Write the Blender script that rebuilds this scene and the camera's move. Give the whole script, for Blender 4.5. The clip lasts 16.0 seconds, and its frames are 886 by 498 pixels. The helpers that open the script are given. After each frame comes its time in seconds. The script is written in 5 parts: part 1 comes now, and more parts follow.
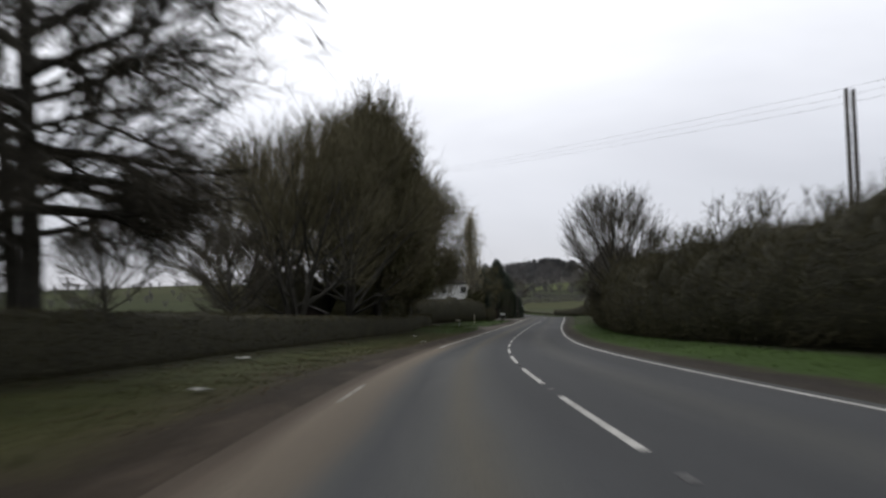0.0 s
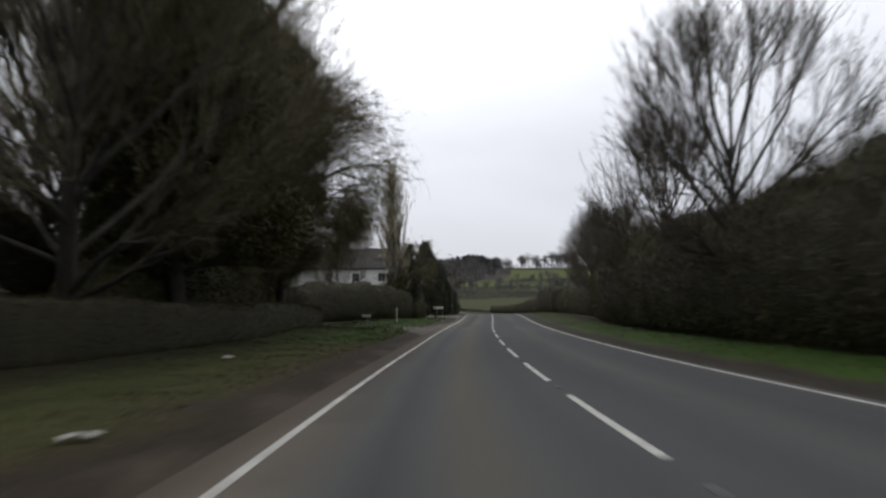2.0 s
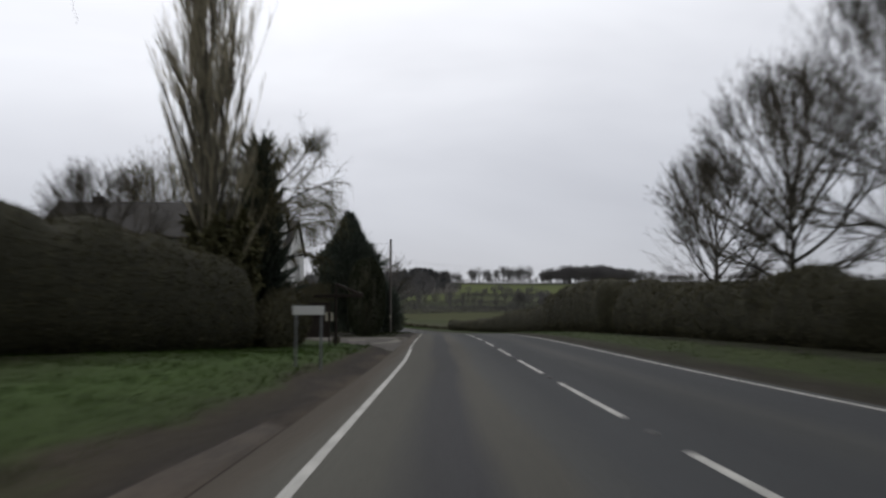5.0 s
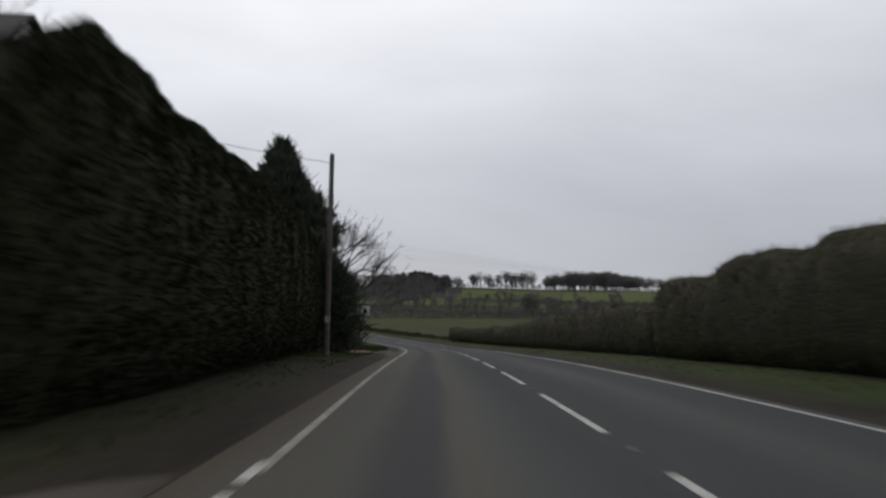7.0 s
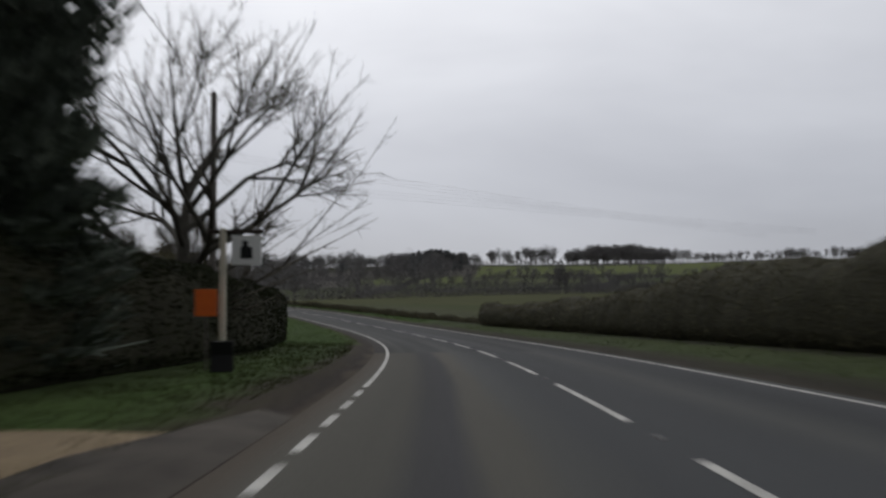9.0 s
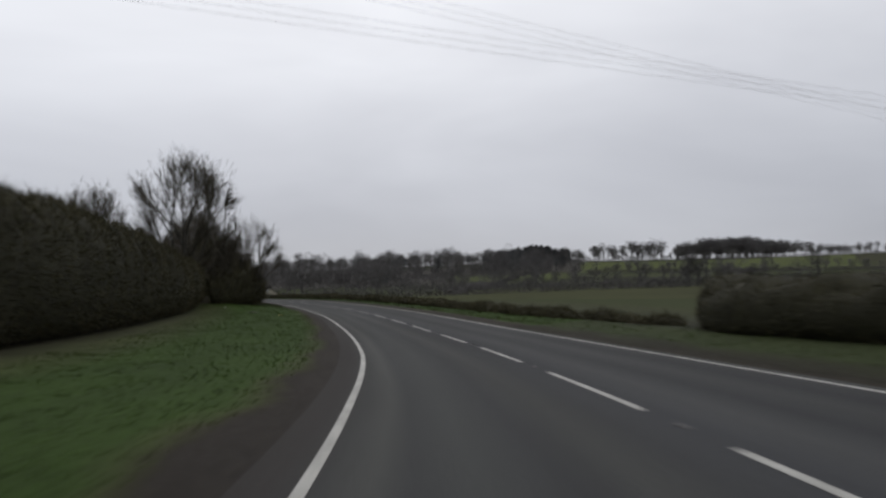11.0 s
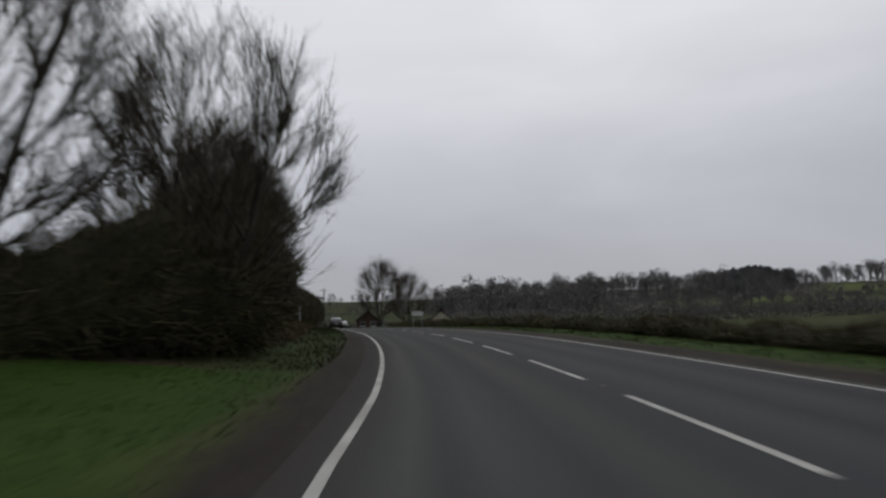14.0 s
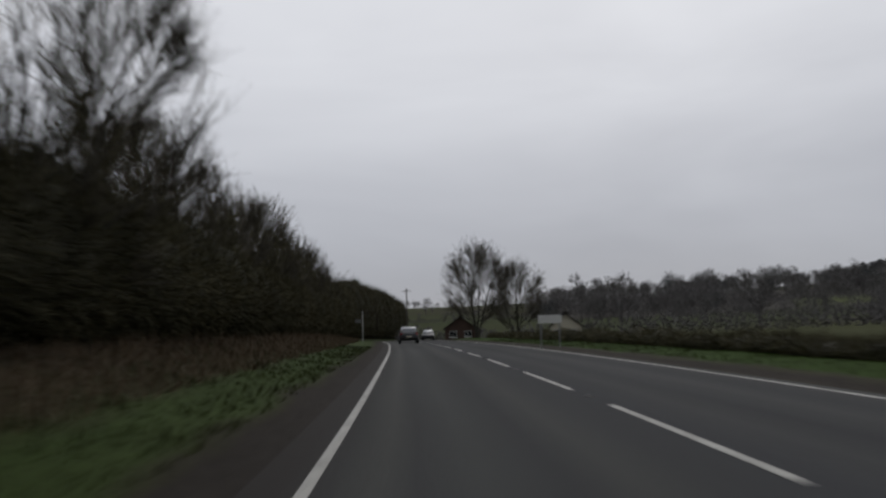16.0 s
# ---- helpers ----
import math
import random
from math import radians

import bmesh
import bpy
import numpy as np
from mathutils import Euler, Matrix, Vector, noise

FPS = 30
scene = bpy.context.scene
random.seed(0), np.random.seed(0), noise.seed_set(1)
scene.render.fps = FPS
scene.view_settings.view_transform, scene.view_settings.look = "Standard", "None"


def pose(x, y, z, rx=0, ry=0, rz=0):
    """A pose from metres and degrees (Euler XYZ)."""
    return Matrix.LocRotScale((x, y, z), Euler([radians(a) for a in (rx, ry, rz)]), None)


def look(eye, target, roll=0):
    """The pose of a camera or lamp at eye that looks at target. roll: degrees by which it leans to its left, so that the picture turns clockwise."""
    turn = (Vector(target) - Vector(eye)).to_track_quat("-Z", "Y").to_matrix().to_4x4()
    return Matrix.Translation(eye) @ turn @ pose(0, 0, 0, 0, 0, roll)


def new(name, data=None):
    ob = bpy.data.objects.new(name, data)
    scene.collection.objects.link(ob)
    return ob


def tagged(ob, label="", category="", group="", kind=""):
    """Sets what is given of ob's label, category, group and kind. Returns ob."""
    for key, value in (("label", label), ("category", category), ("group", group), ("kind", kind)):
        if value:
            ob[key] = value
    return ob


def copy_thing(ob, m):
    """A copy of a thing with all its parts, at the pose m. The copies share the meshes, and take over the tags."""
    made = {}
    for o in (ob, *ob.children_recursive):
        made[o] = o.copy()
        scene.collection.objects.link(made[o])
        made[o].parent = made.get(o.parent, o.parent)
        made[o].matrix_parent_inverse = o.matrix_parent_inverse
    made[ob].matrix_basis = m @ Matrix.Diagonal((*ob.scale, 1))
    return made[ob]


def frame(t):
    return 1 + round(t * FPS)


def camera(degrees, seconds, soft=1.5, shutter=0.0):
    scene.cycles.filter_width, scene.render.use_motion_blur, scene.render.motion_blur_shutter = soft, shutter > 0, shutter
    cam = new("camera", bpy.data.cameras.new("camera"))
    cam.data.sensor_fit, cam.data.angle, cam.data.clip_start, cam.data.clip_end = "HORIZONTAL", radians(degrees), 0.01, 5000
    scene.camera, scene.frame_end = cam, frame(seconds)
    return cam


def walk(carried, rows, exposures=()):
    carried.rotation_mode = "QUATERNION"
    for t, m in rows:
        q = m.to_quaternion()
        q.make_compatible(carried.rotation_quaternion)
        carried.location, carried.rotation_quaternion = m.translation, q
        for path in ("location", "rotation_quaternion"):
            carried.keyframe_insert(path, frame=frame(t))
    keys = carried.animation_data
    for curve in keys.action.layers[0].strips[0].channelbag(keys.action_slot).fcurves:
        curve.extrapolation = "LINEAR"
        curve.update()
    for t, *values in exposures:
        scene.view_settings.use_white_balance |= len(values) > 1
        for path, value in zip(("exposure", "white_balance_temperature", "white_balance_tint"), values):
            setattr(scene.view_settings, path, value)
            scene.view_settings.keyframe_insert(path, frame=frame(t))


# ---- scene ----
# ---------------------------------------------------------------- camera and its drive
cam = camera(52.5, 16.0, soft=2.5, shutter=0.6)
# seconds, x, y, z, yaw, pitch, roll
DRIVE = (
    (0, 0.004, 0.0, 0.009, -0.25, 3.76, -1.2), (0.5, 0.096, 11.442, -0.202, -1.49, 3.58, -0.76),
    (1, 0.333, 22.88, -0.389, -2.91, 3.27, -0.52), (1.5, 0.88, 34.299, -0.601, -4.08, 3.38, -1.2),
    (2, 1.602, 45.702, -0.807, -5.24, 3.57, -0.87), (2.5, 2.633, 57.072, -0.989, -6.29, 3.66, -1.02),
    (3, 3.712, 68.434, -1.111, -7.13, 3.82, -0.42), (3.5, 4.946, 79.776, -1.187, -7.45, 4.19, -0.29),
    (4, 6.282, 91.123, -1.254, -7.85, 4.32, -0.05), (4.5, 7.645, 102.477, -1.271, -8.25, 4.45, 0.0),
    (5, 9.251, 113.8, -1.294, -8.6, 4.57, 0.1), (5.5, 11.066, 125.082, -1.325, -8.81, 4.7, 0.4),
    (6, 12.902, 136.343, -1.313, -8.83, 4.83, 0.98), (6.5, 14.554, 147.606, -1.219, -8.56, 5.04, 0.55),
    (7, 16.105, 158.857, -1.102, -8.56, 4.94, 1.14), (7.5, 17.648, 170.078, -1.079, -8.41, 4.58, 0.19),
    (8, 19.199, 181.272, -1.122, -8.34, 4.21, -0.31), (8.5, 20.721, 192.44, -1.243, -8.13, 3.65, -0.71),
    (9, 22.194, 203.589, -1.404, -7.54, 3.66, -0.5), (9.5, 23.56, 214.722, -1.574, -6.57, 3.67, -0.5),
    (10, 24.683, 225.85, -1.752, -5.21, 3.68, -0.6), (10.5, 25.469, 236.971, -1.917, -3.44, 3.69, -0.8),
    (11, 25.83, 248.076, -2.03, -1.25, 3.7, -0.94), (11.5, 25.696, 259.146, -2.077, 1.37, 3.93, -0.96),
    (12, 25.098, 270.182, -2.068, 3.82, 4.41, -1.54), (12.5, 23.995, 281.183, -1.958, 5.91, 5.53, 0.29),
    (13, 22.562, 292.174, -1.709, 7.97, 5.57, -0.12), (13.5, 20.857, 303.152, -1.436, 9.51, 5.57, -1.06),
    (14, 18.697, 314.082, -1.156, 11.11, 5.59, -0.87), (14.5, 16.311, 324.981, -0.855, 12.71, 5.71, -1.19),
    (15, 13.597, 335.822, -0.526, 14.26, 5.83, -1.22), (15.5, 10.575, 346.594, -0.199, 15.79, 6.09, -1.58),
    (16, 7.243, 357.282, 0.118, 17.32, 6.03, -1.63),
)
EXPOSURES = ((0, 0.3), (1.2, 0.3), (2.2, 0.38), (3.5, 0.3), (6, -0.1), (8.5, -0.15), (11, -0.15), (13, -0.34), (16, -0.45))
walk(cam, [(t, pose(x, y, z, 90 + pitch, 0, yaw) @ pose(0, 0, 0, 0, 0, roll)) for t, x, y, z, yaw, pitch, roll in DRIVE], EXPOSURES)

# ---------------------------------------------------------------- overcast sky and weak sun
SUN_UP, SUN_ROUND = 37, -4
world = bpy.data.worlds.new("overcast_sky")
scene.world = world
world.use_nodes = True
wn, wl = world.node_tree.nodes, world.node_tree.links
wn.clear()


def wnode(kind, **values):
    n = wn.new(kind)
    for key, value in values.items():
        n.inputs[key].default_value = value
    return n


w_out = wnode("ShaderNodeOutputWorld")
w_back = wnode("ShaderNodeBackground", Strength=1.0)
w_sky = wn.new("ShaderNodeTexSky")
w_sky.sky_type, w_sky.sun_disc = "NISHITA", False
w_sky.sun_elevation, w_sky.sun_rotation = radians(SUN_UP), radians(SUN_ROUND)
w_dim = wn.new("ShaderNodeVectorMath")
w_dim.operation = "SCALE"
w_dim.inputs["Scale"].default_value = 0.07
w_coord = wnode("ShaderNodeTexCoord")
w_map = wnode("ShaderNodeMapping", Scale=(1.0, 1.0, 3.2), Location=(0.3, 0.1, 0.0))
w_noise = wnode("ShaderNodeTexNoise", Scale=2.1, Detail=4.0, Roughness=0.5, Distortion=0.3)
w_sep = wnode("ShaderNodeSeparateXYZ")
w_height = wnode("ShaderNodeMapRange")
w_height.inputs["From Min"].default_value, w_height.inputs["From Max"].default_value = 0.0, 0.42
w_height.interpolation_type = "SMOOTHSTEP"
w_band = wn.new("ShaderNodeValToRGB")
w_band.color_ramp.elements[0].color = (0.44, 0.454, 0.502, 1)
w_band.color_ramp.elements[1].color = (0.855, 0.868, 0.90, 1)
w_cloud = wn.new("ShaderNodeValToRGB")
w_cloud.color_ramp.elements[0].position, w_cloud.color_ramp.elements[0].color = 0.30, (0.88, 0.88, 0.90, 1)
w_cloud.color_ramp.elements[1].position, w_cloud.color_ramp.elements[1].color = 0.70, (1.10, 1.10, 1.11, 1)
w_mul = wn.new("ShaderNodeMix")
w_mul.data_type, w_mul.blend_type = "RGBA", "MULTIPLY"
w_mul.inputs[0].default_value = 1.0
w_dot = wn.new("ShaderNodeVectorMath")
w_dot.operation = "DOT_PRODUCT"
w_dot.inputs[1].default_value = (-0.2, 0.78, 0.59)
w_glow = wnode("ShaderNodeMapRange")
w_glow.inputs["From Min"].default_value, w_glow.inputs["From Max"].default_value = -0.7, 0.95
w_glow.inputs["To Min"].default_value, w_glow.inputs["To Max"].default_value = 0.34, 1.22
w_lit = wn.new("ShaderNodeVectorMath")
w_lit.operation = "SCALE"
w_mix = wn.new("ShaderNodeMix")
w_mix.data_type = "RGBA"
w_mix.inputs[0].default_value = 0.08
wl.new(w_coord.outputs["Generated"], w_map.inputs["Vector"])
wl.new(w_map.outputs["Vector"], w_noise.inputs["Vector"])
wl.new(w_coord.outputs["Generated"], w_sep.inputs[0])
wl.new(w_sep.outputs["Z"], w_height.inputs["Value"])
wl.new(w_height.outputs["Result"], w_band.inputs["Fac"])
wl.new(w_noise.outputs["Fac"], w_cloud.inputs["Fac"])
wl.new(w_band.outputs["Color"], w_mul.inputs[6])
wl.new(w_cloud.outputs["Color"], w_mul.inputs[7])
wl.new(w_sky.outputs["Color"], w_dim.inputs[0])
wl.new(w_coord.outputs["Generated"], w_dot.inputs[0])
wl.new(w_dot.outputs["Value"], w_glow.inputs["Value"])
wl.new(w_mul.outputs[2], w_lit.inputs[0])
wl.new(w_glow.outputs["Result"], w_lit.inputs["Scale"])
wl.new(w_lit.outputs[0], w_mix.inputs[6])
wl.new(w_dim.outputs[0], w_mix.inputs[7])
wl.new(w_mix.outputs[2], w_back.inputs["Color"])
wl.new(w_back.outputs["Background"], w_out.inputs["Surface"])

sun = new("sun", bpy.data.lights.new("sun", "SUN"))
sun.data.energy, sun.data.angle, sun.data.color = 0.5, radians(40), (1.0, 0.96, 0.9)
sun.matrix_world = look((0, 0, 50), (-math.sin(radians(SUN_ROUND)) * 60, -math.cos(radians(SUN_ROUND)) * 60, 50 - 60 * math.tan(radians(SUN_UP))))


# ---------------------------------------------------------------- materials
def material(name, base, rough=0.85, dark=None, scale=3.0, fine=40.0, bump=0.3, metal=0.0, spec=0.15, vary=0.35, depth=0.02):
    """A procedural surface: two scales of noise between two colours, and a fine relief."""
    m = bpy.data.materials.new(name)
    m.use_nodes = True
    nt = m.node_tree
    b = nt.nodes["Principled BSDF"]
    b.inputs["Roughness"].default_value, b.inputs["Metallic"].default_value = rough, metal
    b.inputs["Specular IOR Level"].default_value = spec
    dark = dark or tuple(c * (1 - vary) for c in base)
    co = nt.nodes.new("ShaderNodeTexCoord")
    n1, n2 = nt.nodes.new("ShaderNodeTexNoise"), nt.nodes.new("ShaderNodeTexNoise")
    n1.inputs["Scale"].default_value, n1.inputs["Detail"].default_value = scale, 5
    n2.inputs["Scale"].default_value, n2.inputs["Detail"].default_value = fine, 3
    nt.links.new(co.outputs["Object"], n1.inputs["Vector"])
    nt.links.new(co.outputs["Object"], n2.inputs["Vector"])
    add = nt.nodes.new("ShaderNodeMath")
    add.operation = "ADD"
    half = nt.nodes.new("ShaderNodeMath")
    half.operation = "MULTIPLY"
    half.inputs[1].default_value = 0.5
    nt.links.new(n1.outputs["Fac"], add.inputs[0])
    nt.links.new(n2.outputs["Fac"], add.inputs[1])
    nt.links.new(add.outputs[0], half.inputs[0])
    ramp = nt.nodes.new("ShaderNodeValToRGB")
    ramp.color_ramp.elements[0].position, ramp.color_ramp.elements[1].position = 0.36, 0.64
    ramp.color_ramp.elements[0].color, ramp.color_ramp.elements[1].color = (*dark, 1), (*base, 1)
    nt.links.new(half.outputs[0], ramp.inputs["Fac"])
    nt.links.new(ramp.outputs["Color"], b.inputs["Base Color"])
    if bump:
        bp = nt.nodes.new("ShaderNodeBump")
        bp.inputs["Strength"].default_value, bp.inputs["Distance"].default_value = bump, depth
        nt.links.new(n2.outputs["Fac"], bp.inputs["Height"])
        nt.links.new(bp.outputs["Normal"], b.inputs["Normal"])
    return m


def island(m, spread=0.5):
    """Lets each loose piece of a mesh (a twig, a leaf) differ a little in brightness."""
    nt = m.node_tree
    b = nt.nodes["Principled BSDF"]
    src = b.inputs["Base Color"].links[0].from_socket
    geo, rng, mix = nt.nodes.new("ShaderNodeNewGeometry"), nt.nodes.new("ShaderNodeMapRange"), nt.nodes.new("ShaderNodeVectorMath")
    rng.inputs["To Min"].default_value, rng.inputs["To Max"].default_value = 1 - spread, 1 + spread
    mix.operation = "SCALE"
    nt.links.new(geo.outputs["Random Per Island"], rng.inputs["Value"])
    nt.links.new(src, mix.inputs[0])
    nt.links.new(rng.outputs["Result"], mix.inputs["Scale"])
    nt.links.new(mix.outputs[0], b.inputs["Base Color"])
    return m


BARK = material("bark", (0.075, 0.07, 0.058), dark=(0.038, 0.036, 0.03), scale=2, fine=25, bump=0.6)
PALE_BARK = material("pale_bark", (0.15, 0.14, 0.115), dark=(0.07, 0.065, 0.055), scale=2, fine=25, bump=0.6)
TWIG = island(material("twigs", (0.115, 0.103, 0.08), dark=(0.065, 0.059, 0.046), scale=0.6, fine=20, bump=0))
PALE_TWIG = island(material("pale_twigs", (0.48, 0.43, 0.31), dark=(0.3, 0.27, 0.2), scale=0.6, fine=20, bump=0))
OLIVE_TWIG = island(material("olive_twigs", (0.168, 0.15, 0.09), dark=(0.094, 0.085, 0.052), scale=0.6, fine=20, bump=0))
WILLOW_TWIG = island(material("willow_twigs", (0.17, 0.155, 0.085), dark=(0.09, 0.08, 0.05), scale=0.6, fine=20, bump=0))
IVY = island(material("ivy_leaves", (0.12, 0.113, 0.055), dark=(0.06, 0.059, 0.03), scale=0.5, fine=9, bump=0, rough=0.8), 0.3)
# darker than the twigs: the shade deep in a hedge, put into colour
HEDGE_CORE = material("shaded_hedge_inside", (0.045, 0.043, 0.024), dark=(0.023, 0.022, 0.013), scale=1.5, fine=12, bump=0.8, depth=0.1)
HEDGE_TWIG = island(material("hedge_twigs", (0.1, 0.09, 0.05), dark=(0.05, 0.047, 0.028), scale=0.25, fine=3, bump=0))
GREEN_HEDGE = island(material("evergreen_leaves", (0.034, 0.04, 0.018), dark=(0.016, 0.019, 0.009), scale=0.4, fine=6, bump=0, rough=0.75), 0.3)
BLUE_GREEN = island(material("conifer_needles", (0.1, 0.116, 0.09), dark=(0.054, 0.066, 0.053), scale=0.5, fine=8, bump=0, rough=0.6))
GRASS_BLADE = island(material("grass_blades", (0.037, 0.066, 0.009), dark=(0.021, 0.037, 0.006), scale=0.2, fine=2, bump=0))
# duller copy of the grass colour, mixed for tufts in hedge shade
SHADE_BLADE = island(material("shaded_grass_blades", (0.044, 0.055, 0.016), dark=(0.026, 0.032, 0.011), scale=0.2, fine=2, bump=0))
VERGE_BLADE = island(material("olive_grass_blades", (0.075, 0.078, 0.026), dark=(0.045, 0.048, 0.018), scale=0.2, fine=2, bump=0))
DRY_BLADE = island(material("dry_stalks", (0.15, 0.112, 0.072), dark=(0.085, 0.064, 0.042), scale=0.3, fine=2, bump=0))
WHITE_LINE = material("line_paint", (0.50, 0.49, 0.455), dark=(0.24, 0.235, 0.215), scale=1.2, fine=22, bump=0.2, rough=0.7, depth=0.004)
OLD_LINE = material("dirty_line_paint", (0.33, 0.31, 0.265), dark=(0.12, 0.11, 0.09), scale=0.8, fine=16, bump=0.2, rough=0.8, depth=0.004)
RENDERED = material("white_render", (0.8, 0.8, 0.78), dark=(0.7, 0.7, 0.67), scale=0.7, fine=30, bump=0.1, vary=0.1)
SLATE = material("roof_slate", (0.062, 0.057, 0.052), dark=(0.034, 0.031, 0.029), scale=0.8, fine=9, bump=0.3, rough=0.7)
TIMBER = material("dark_timber", (0.048, 0.038, 0.032), dark=(0.028, 0.022, 0.019), scale=2, fine=30, bump=0.4)
POLE_WOOD = material("pole_wood", (0.17, 0.155, 0.138), dark=(0.1, 0.09, 0.08), scale=1.5, fine=20, bump=0.4)
WHITE_PAINT = material("white_paint", (0.72, 0.72, 0.70), dark=(0.6, 0.6, 0.58), scale=2, fine=30, bump=0.05, rough=0.5)
BLACK_PAINT = material("black_paint", (0.02, 0.02, 0.02), rough=0.5, bump=0.05)
ORANGE_PAINT = material("orange_board", (0.75, 0.16, 0.03), dark=(0.6, 0.12, 0.03), rough=0.5, bump=0.05)
DARK_METAL = material("dark_metal", (0.05, 0.05, 0.055), rough=0.5, metal=0.6, bump=0.05)
GREY_METAL = material("grey_metal", (0.3, 0.31, 0.32), rough=0.5, metal=0.7, bump=0.05)
CAR_DARK = material("dark_car_paint", (0.035, 0.036, 0.04), dark=(0.028, 0.029, 0.032), rough=0.35, bump=0, spec=0.5)
# grey base colour stands in for sky mirrored in the rear window
SKY_GLASS = material("sky_lit_glass", (0.2, 0.21, 0.23), rough=0.1, bump=0, spec=0.7)
CAR_PAINT = material("silver_car_paint", (0.45, 0.46, 0.48), dark=(0.4, 0.41, 0.43), rough=0.3, metal=0.3, bump=0, spec=0.5)
RUBBER = material("tyre_rubber", (0.02, 0.02, 0.02), rough=0.9, bump=0.1)
RED_LAMP = material("red_lamp_lens", (0.35, 0.02, 0.02), rough=0.2, bump=0, spec=0.5)
BRICK_RED = material("red_brick", (0.125, 0.082, 0.066), dark=(0.082, 0.056, 0.048), scale=1, fine=15, bump=0.2)
CREAM = material("cream_render", (0.62, 0.58, 0.47), dark=(0.5, 0.46, 0.37), scale=0.7, fine=20, bump=0.1)
GLASS = material("window_glass", (0.03, 0.035, 0.04), rough=0.08, bump=0, spec=0.6)


# ---------------------------------------------------------------- the line of the road
# centre of the carriageway every 22 m or so, then on into the village
LINE = np.array((
    (1.9, -45.7, -0.5), (1.8, -22.9, -0.8), (1.78, 0, -1.17), (2.07, 22.82, -1.57), (3.44, 45.56, -1.99), (5.68, 68.24, -2.29),
    (8.42, 90.87, -2.43), (11.5, 113.49, -2.48), (14.85, 136.03, -2.45), (18.12, 158.58, -2.32), (21.23, 180.99, -2.33),
    (24.28, 203.32, -2.58), (27.03, 225.65, -2.93), (28.41, 248.05, -3.21), (27.68, 270.38, -3.22), (25.1, 292.53, -2.89),
    (21.39, 314.65, -2.33), (16.26, 336.53, -1.71), (9.73, 358.09, -1.06), (2.25, 379.27, -0.58), (-5.49, 400.32, -0.22),
    (-13.45, 421.29, 0.08), (-21.65, 442.18, 0.34), (-30.2, 463.0, 0.57), (-36.9, 484.3, 0.75), (-42.4, 506, 0.9), (-47.2, 527.9, 1.0), (-51.5, 550, 1.1)))


def smooth_line(points, step=0.5):
    """A natural cubic spline through the points, walked at even steps, with s = 0 at the third point."""
    n = len(points)
    a, b = np.eye(n), np.zeros((n, 3))
    for i in range(1, n - 1):
        a[i, i - 1 : i + 2] = 1 / 6, 2 / 3, 1 / 6
        b[i] = points[i - 1] - 2 * points[i] + points[i + 1]
    curve = np.linalg.solve(a, b)
    t = np.linspace(0, n - 1, 6000)
    i = np.minimum(t.astype(int), n - 2)
    v = (t - i)[:, None]
    w = 1 - v
    p = w * points[i] + v * points[i + 1] + ((w**3 - w) * curve[i] + (v**3 - v) * curve[i + 1]) / 6
    s = np.r_[0, np.cumsum(np.linalg.norm(np.diff(p, axis=0), axis=1))]
    s -= np.interp(2, t, s)
    even = np.arange(math.ceil(s[0]), s[-1], step)
    return even, np.stack([np.interp(even, s, p[:, k]) for k in range(3)], 1)


ROAD_S, ROAD_P = smooth_line(LINE)
ROAD_T = np.gradient(ROAD_P[:, :2], axis=0)
ROAD_T /= np.linalg.norm(ROAD_T, axis=1)[:, None]
S0, S1 = float(ROAD_S[0]), float(ROAD_S[-1])


def ease(x, a, b):
    v = np.clip((np.asarray(x, float) - a) / (b - a), 0, 1)
    return v * v * (3 - 2 * v)


def wave(x, y, seed=0.0):
    """Soft unevenness, roughly -1 to 1."""
    return (np.sin(x * 1.3 + 1.7 * np.sin(y * 0.7 + seed) + seed) + np.sin(y * 1.9 + 1.3 * np.sin(x * 0.9 - seed) + 2 * seed) + np.sin((x + y) * 3.1 + seed)) / 3


def bank(s, u):
    """Height of the roadside over the carriageway."""
    a = np.abs(u) - 3.95
    left = np.asarray(u) < 0
    lift = 0.07 * ease(a, 0, 0.5)
    lift = lift + np.where(left, ease(s, 318, 352) * 1.0 * ease(a, 0.6, 7.5), 0)
    lift = lift + np.where(left, 0.25 * ease(a, 3, 8) * (1 - ease(s, 90, 100)), 0.15 * ease(a, 1, 4))
    lift = lift + np.where(left, 0.32 * ease(a, 0.8, 3.0) * ease(s, 82, 95) * (1 - ease(s, 132, 148)), 0)
    lift = lift - np.where(left, 0, ease(s, 285, 310) * 0.55 * ease(a, 3, 9))
    lift = lift + 0.03 * wave(np.asarray(s) * 0.6, np.asarray(u) * 0.8, 2.0) * ease(a, 0.4, 2.0)
    return lift


def spot(s, u, dz=0.0):
    """World place at s metres along and u metres to the right of the road's centre, dz over the ground there."""
    x, y, z = (np.interp(s, ROAD_S, ROAD_P[:, k]) for k in range(3))
    tx, ty = np.interp(s, ROAD_S, ROAD_T[:, 0]), np.interp(s, ROAD_S, ROAD_T[:, 1])
    return np.stack([x + u * ty, y - u * tx, z + bank(s, u) + dz], -1)


def heading(s):
    """Degrees to turn a thing that faces +y so that it faces along the road."""
    return math.degrees(math.atan2(-np.interp(s, ROAD_S, ROAD_T[:, 0]), np.interp(s, ROAD_S, ROAD_T[:, 1])))


def place(s, u, turn=0.0, dz=0.0):
    x, y, z = spot(s, u, dz)
    return pose(x, y, z, 0, 0, heading(s) + turn)


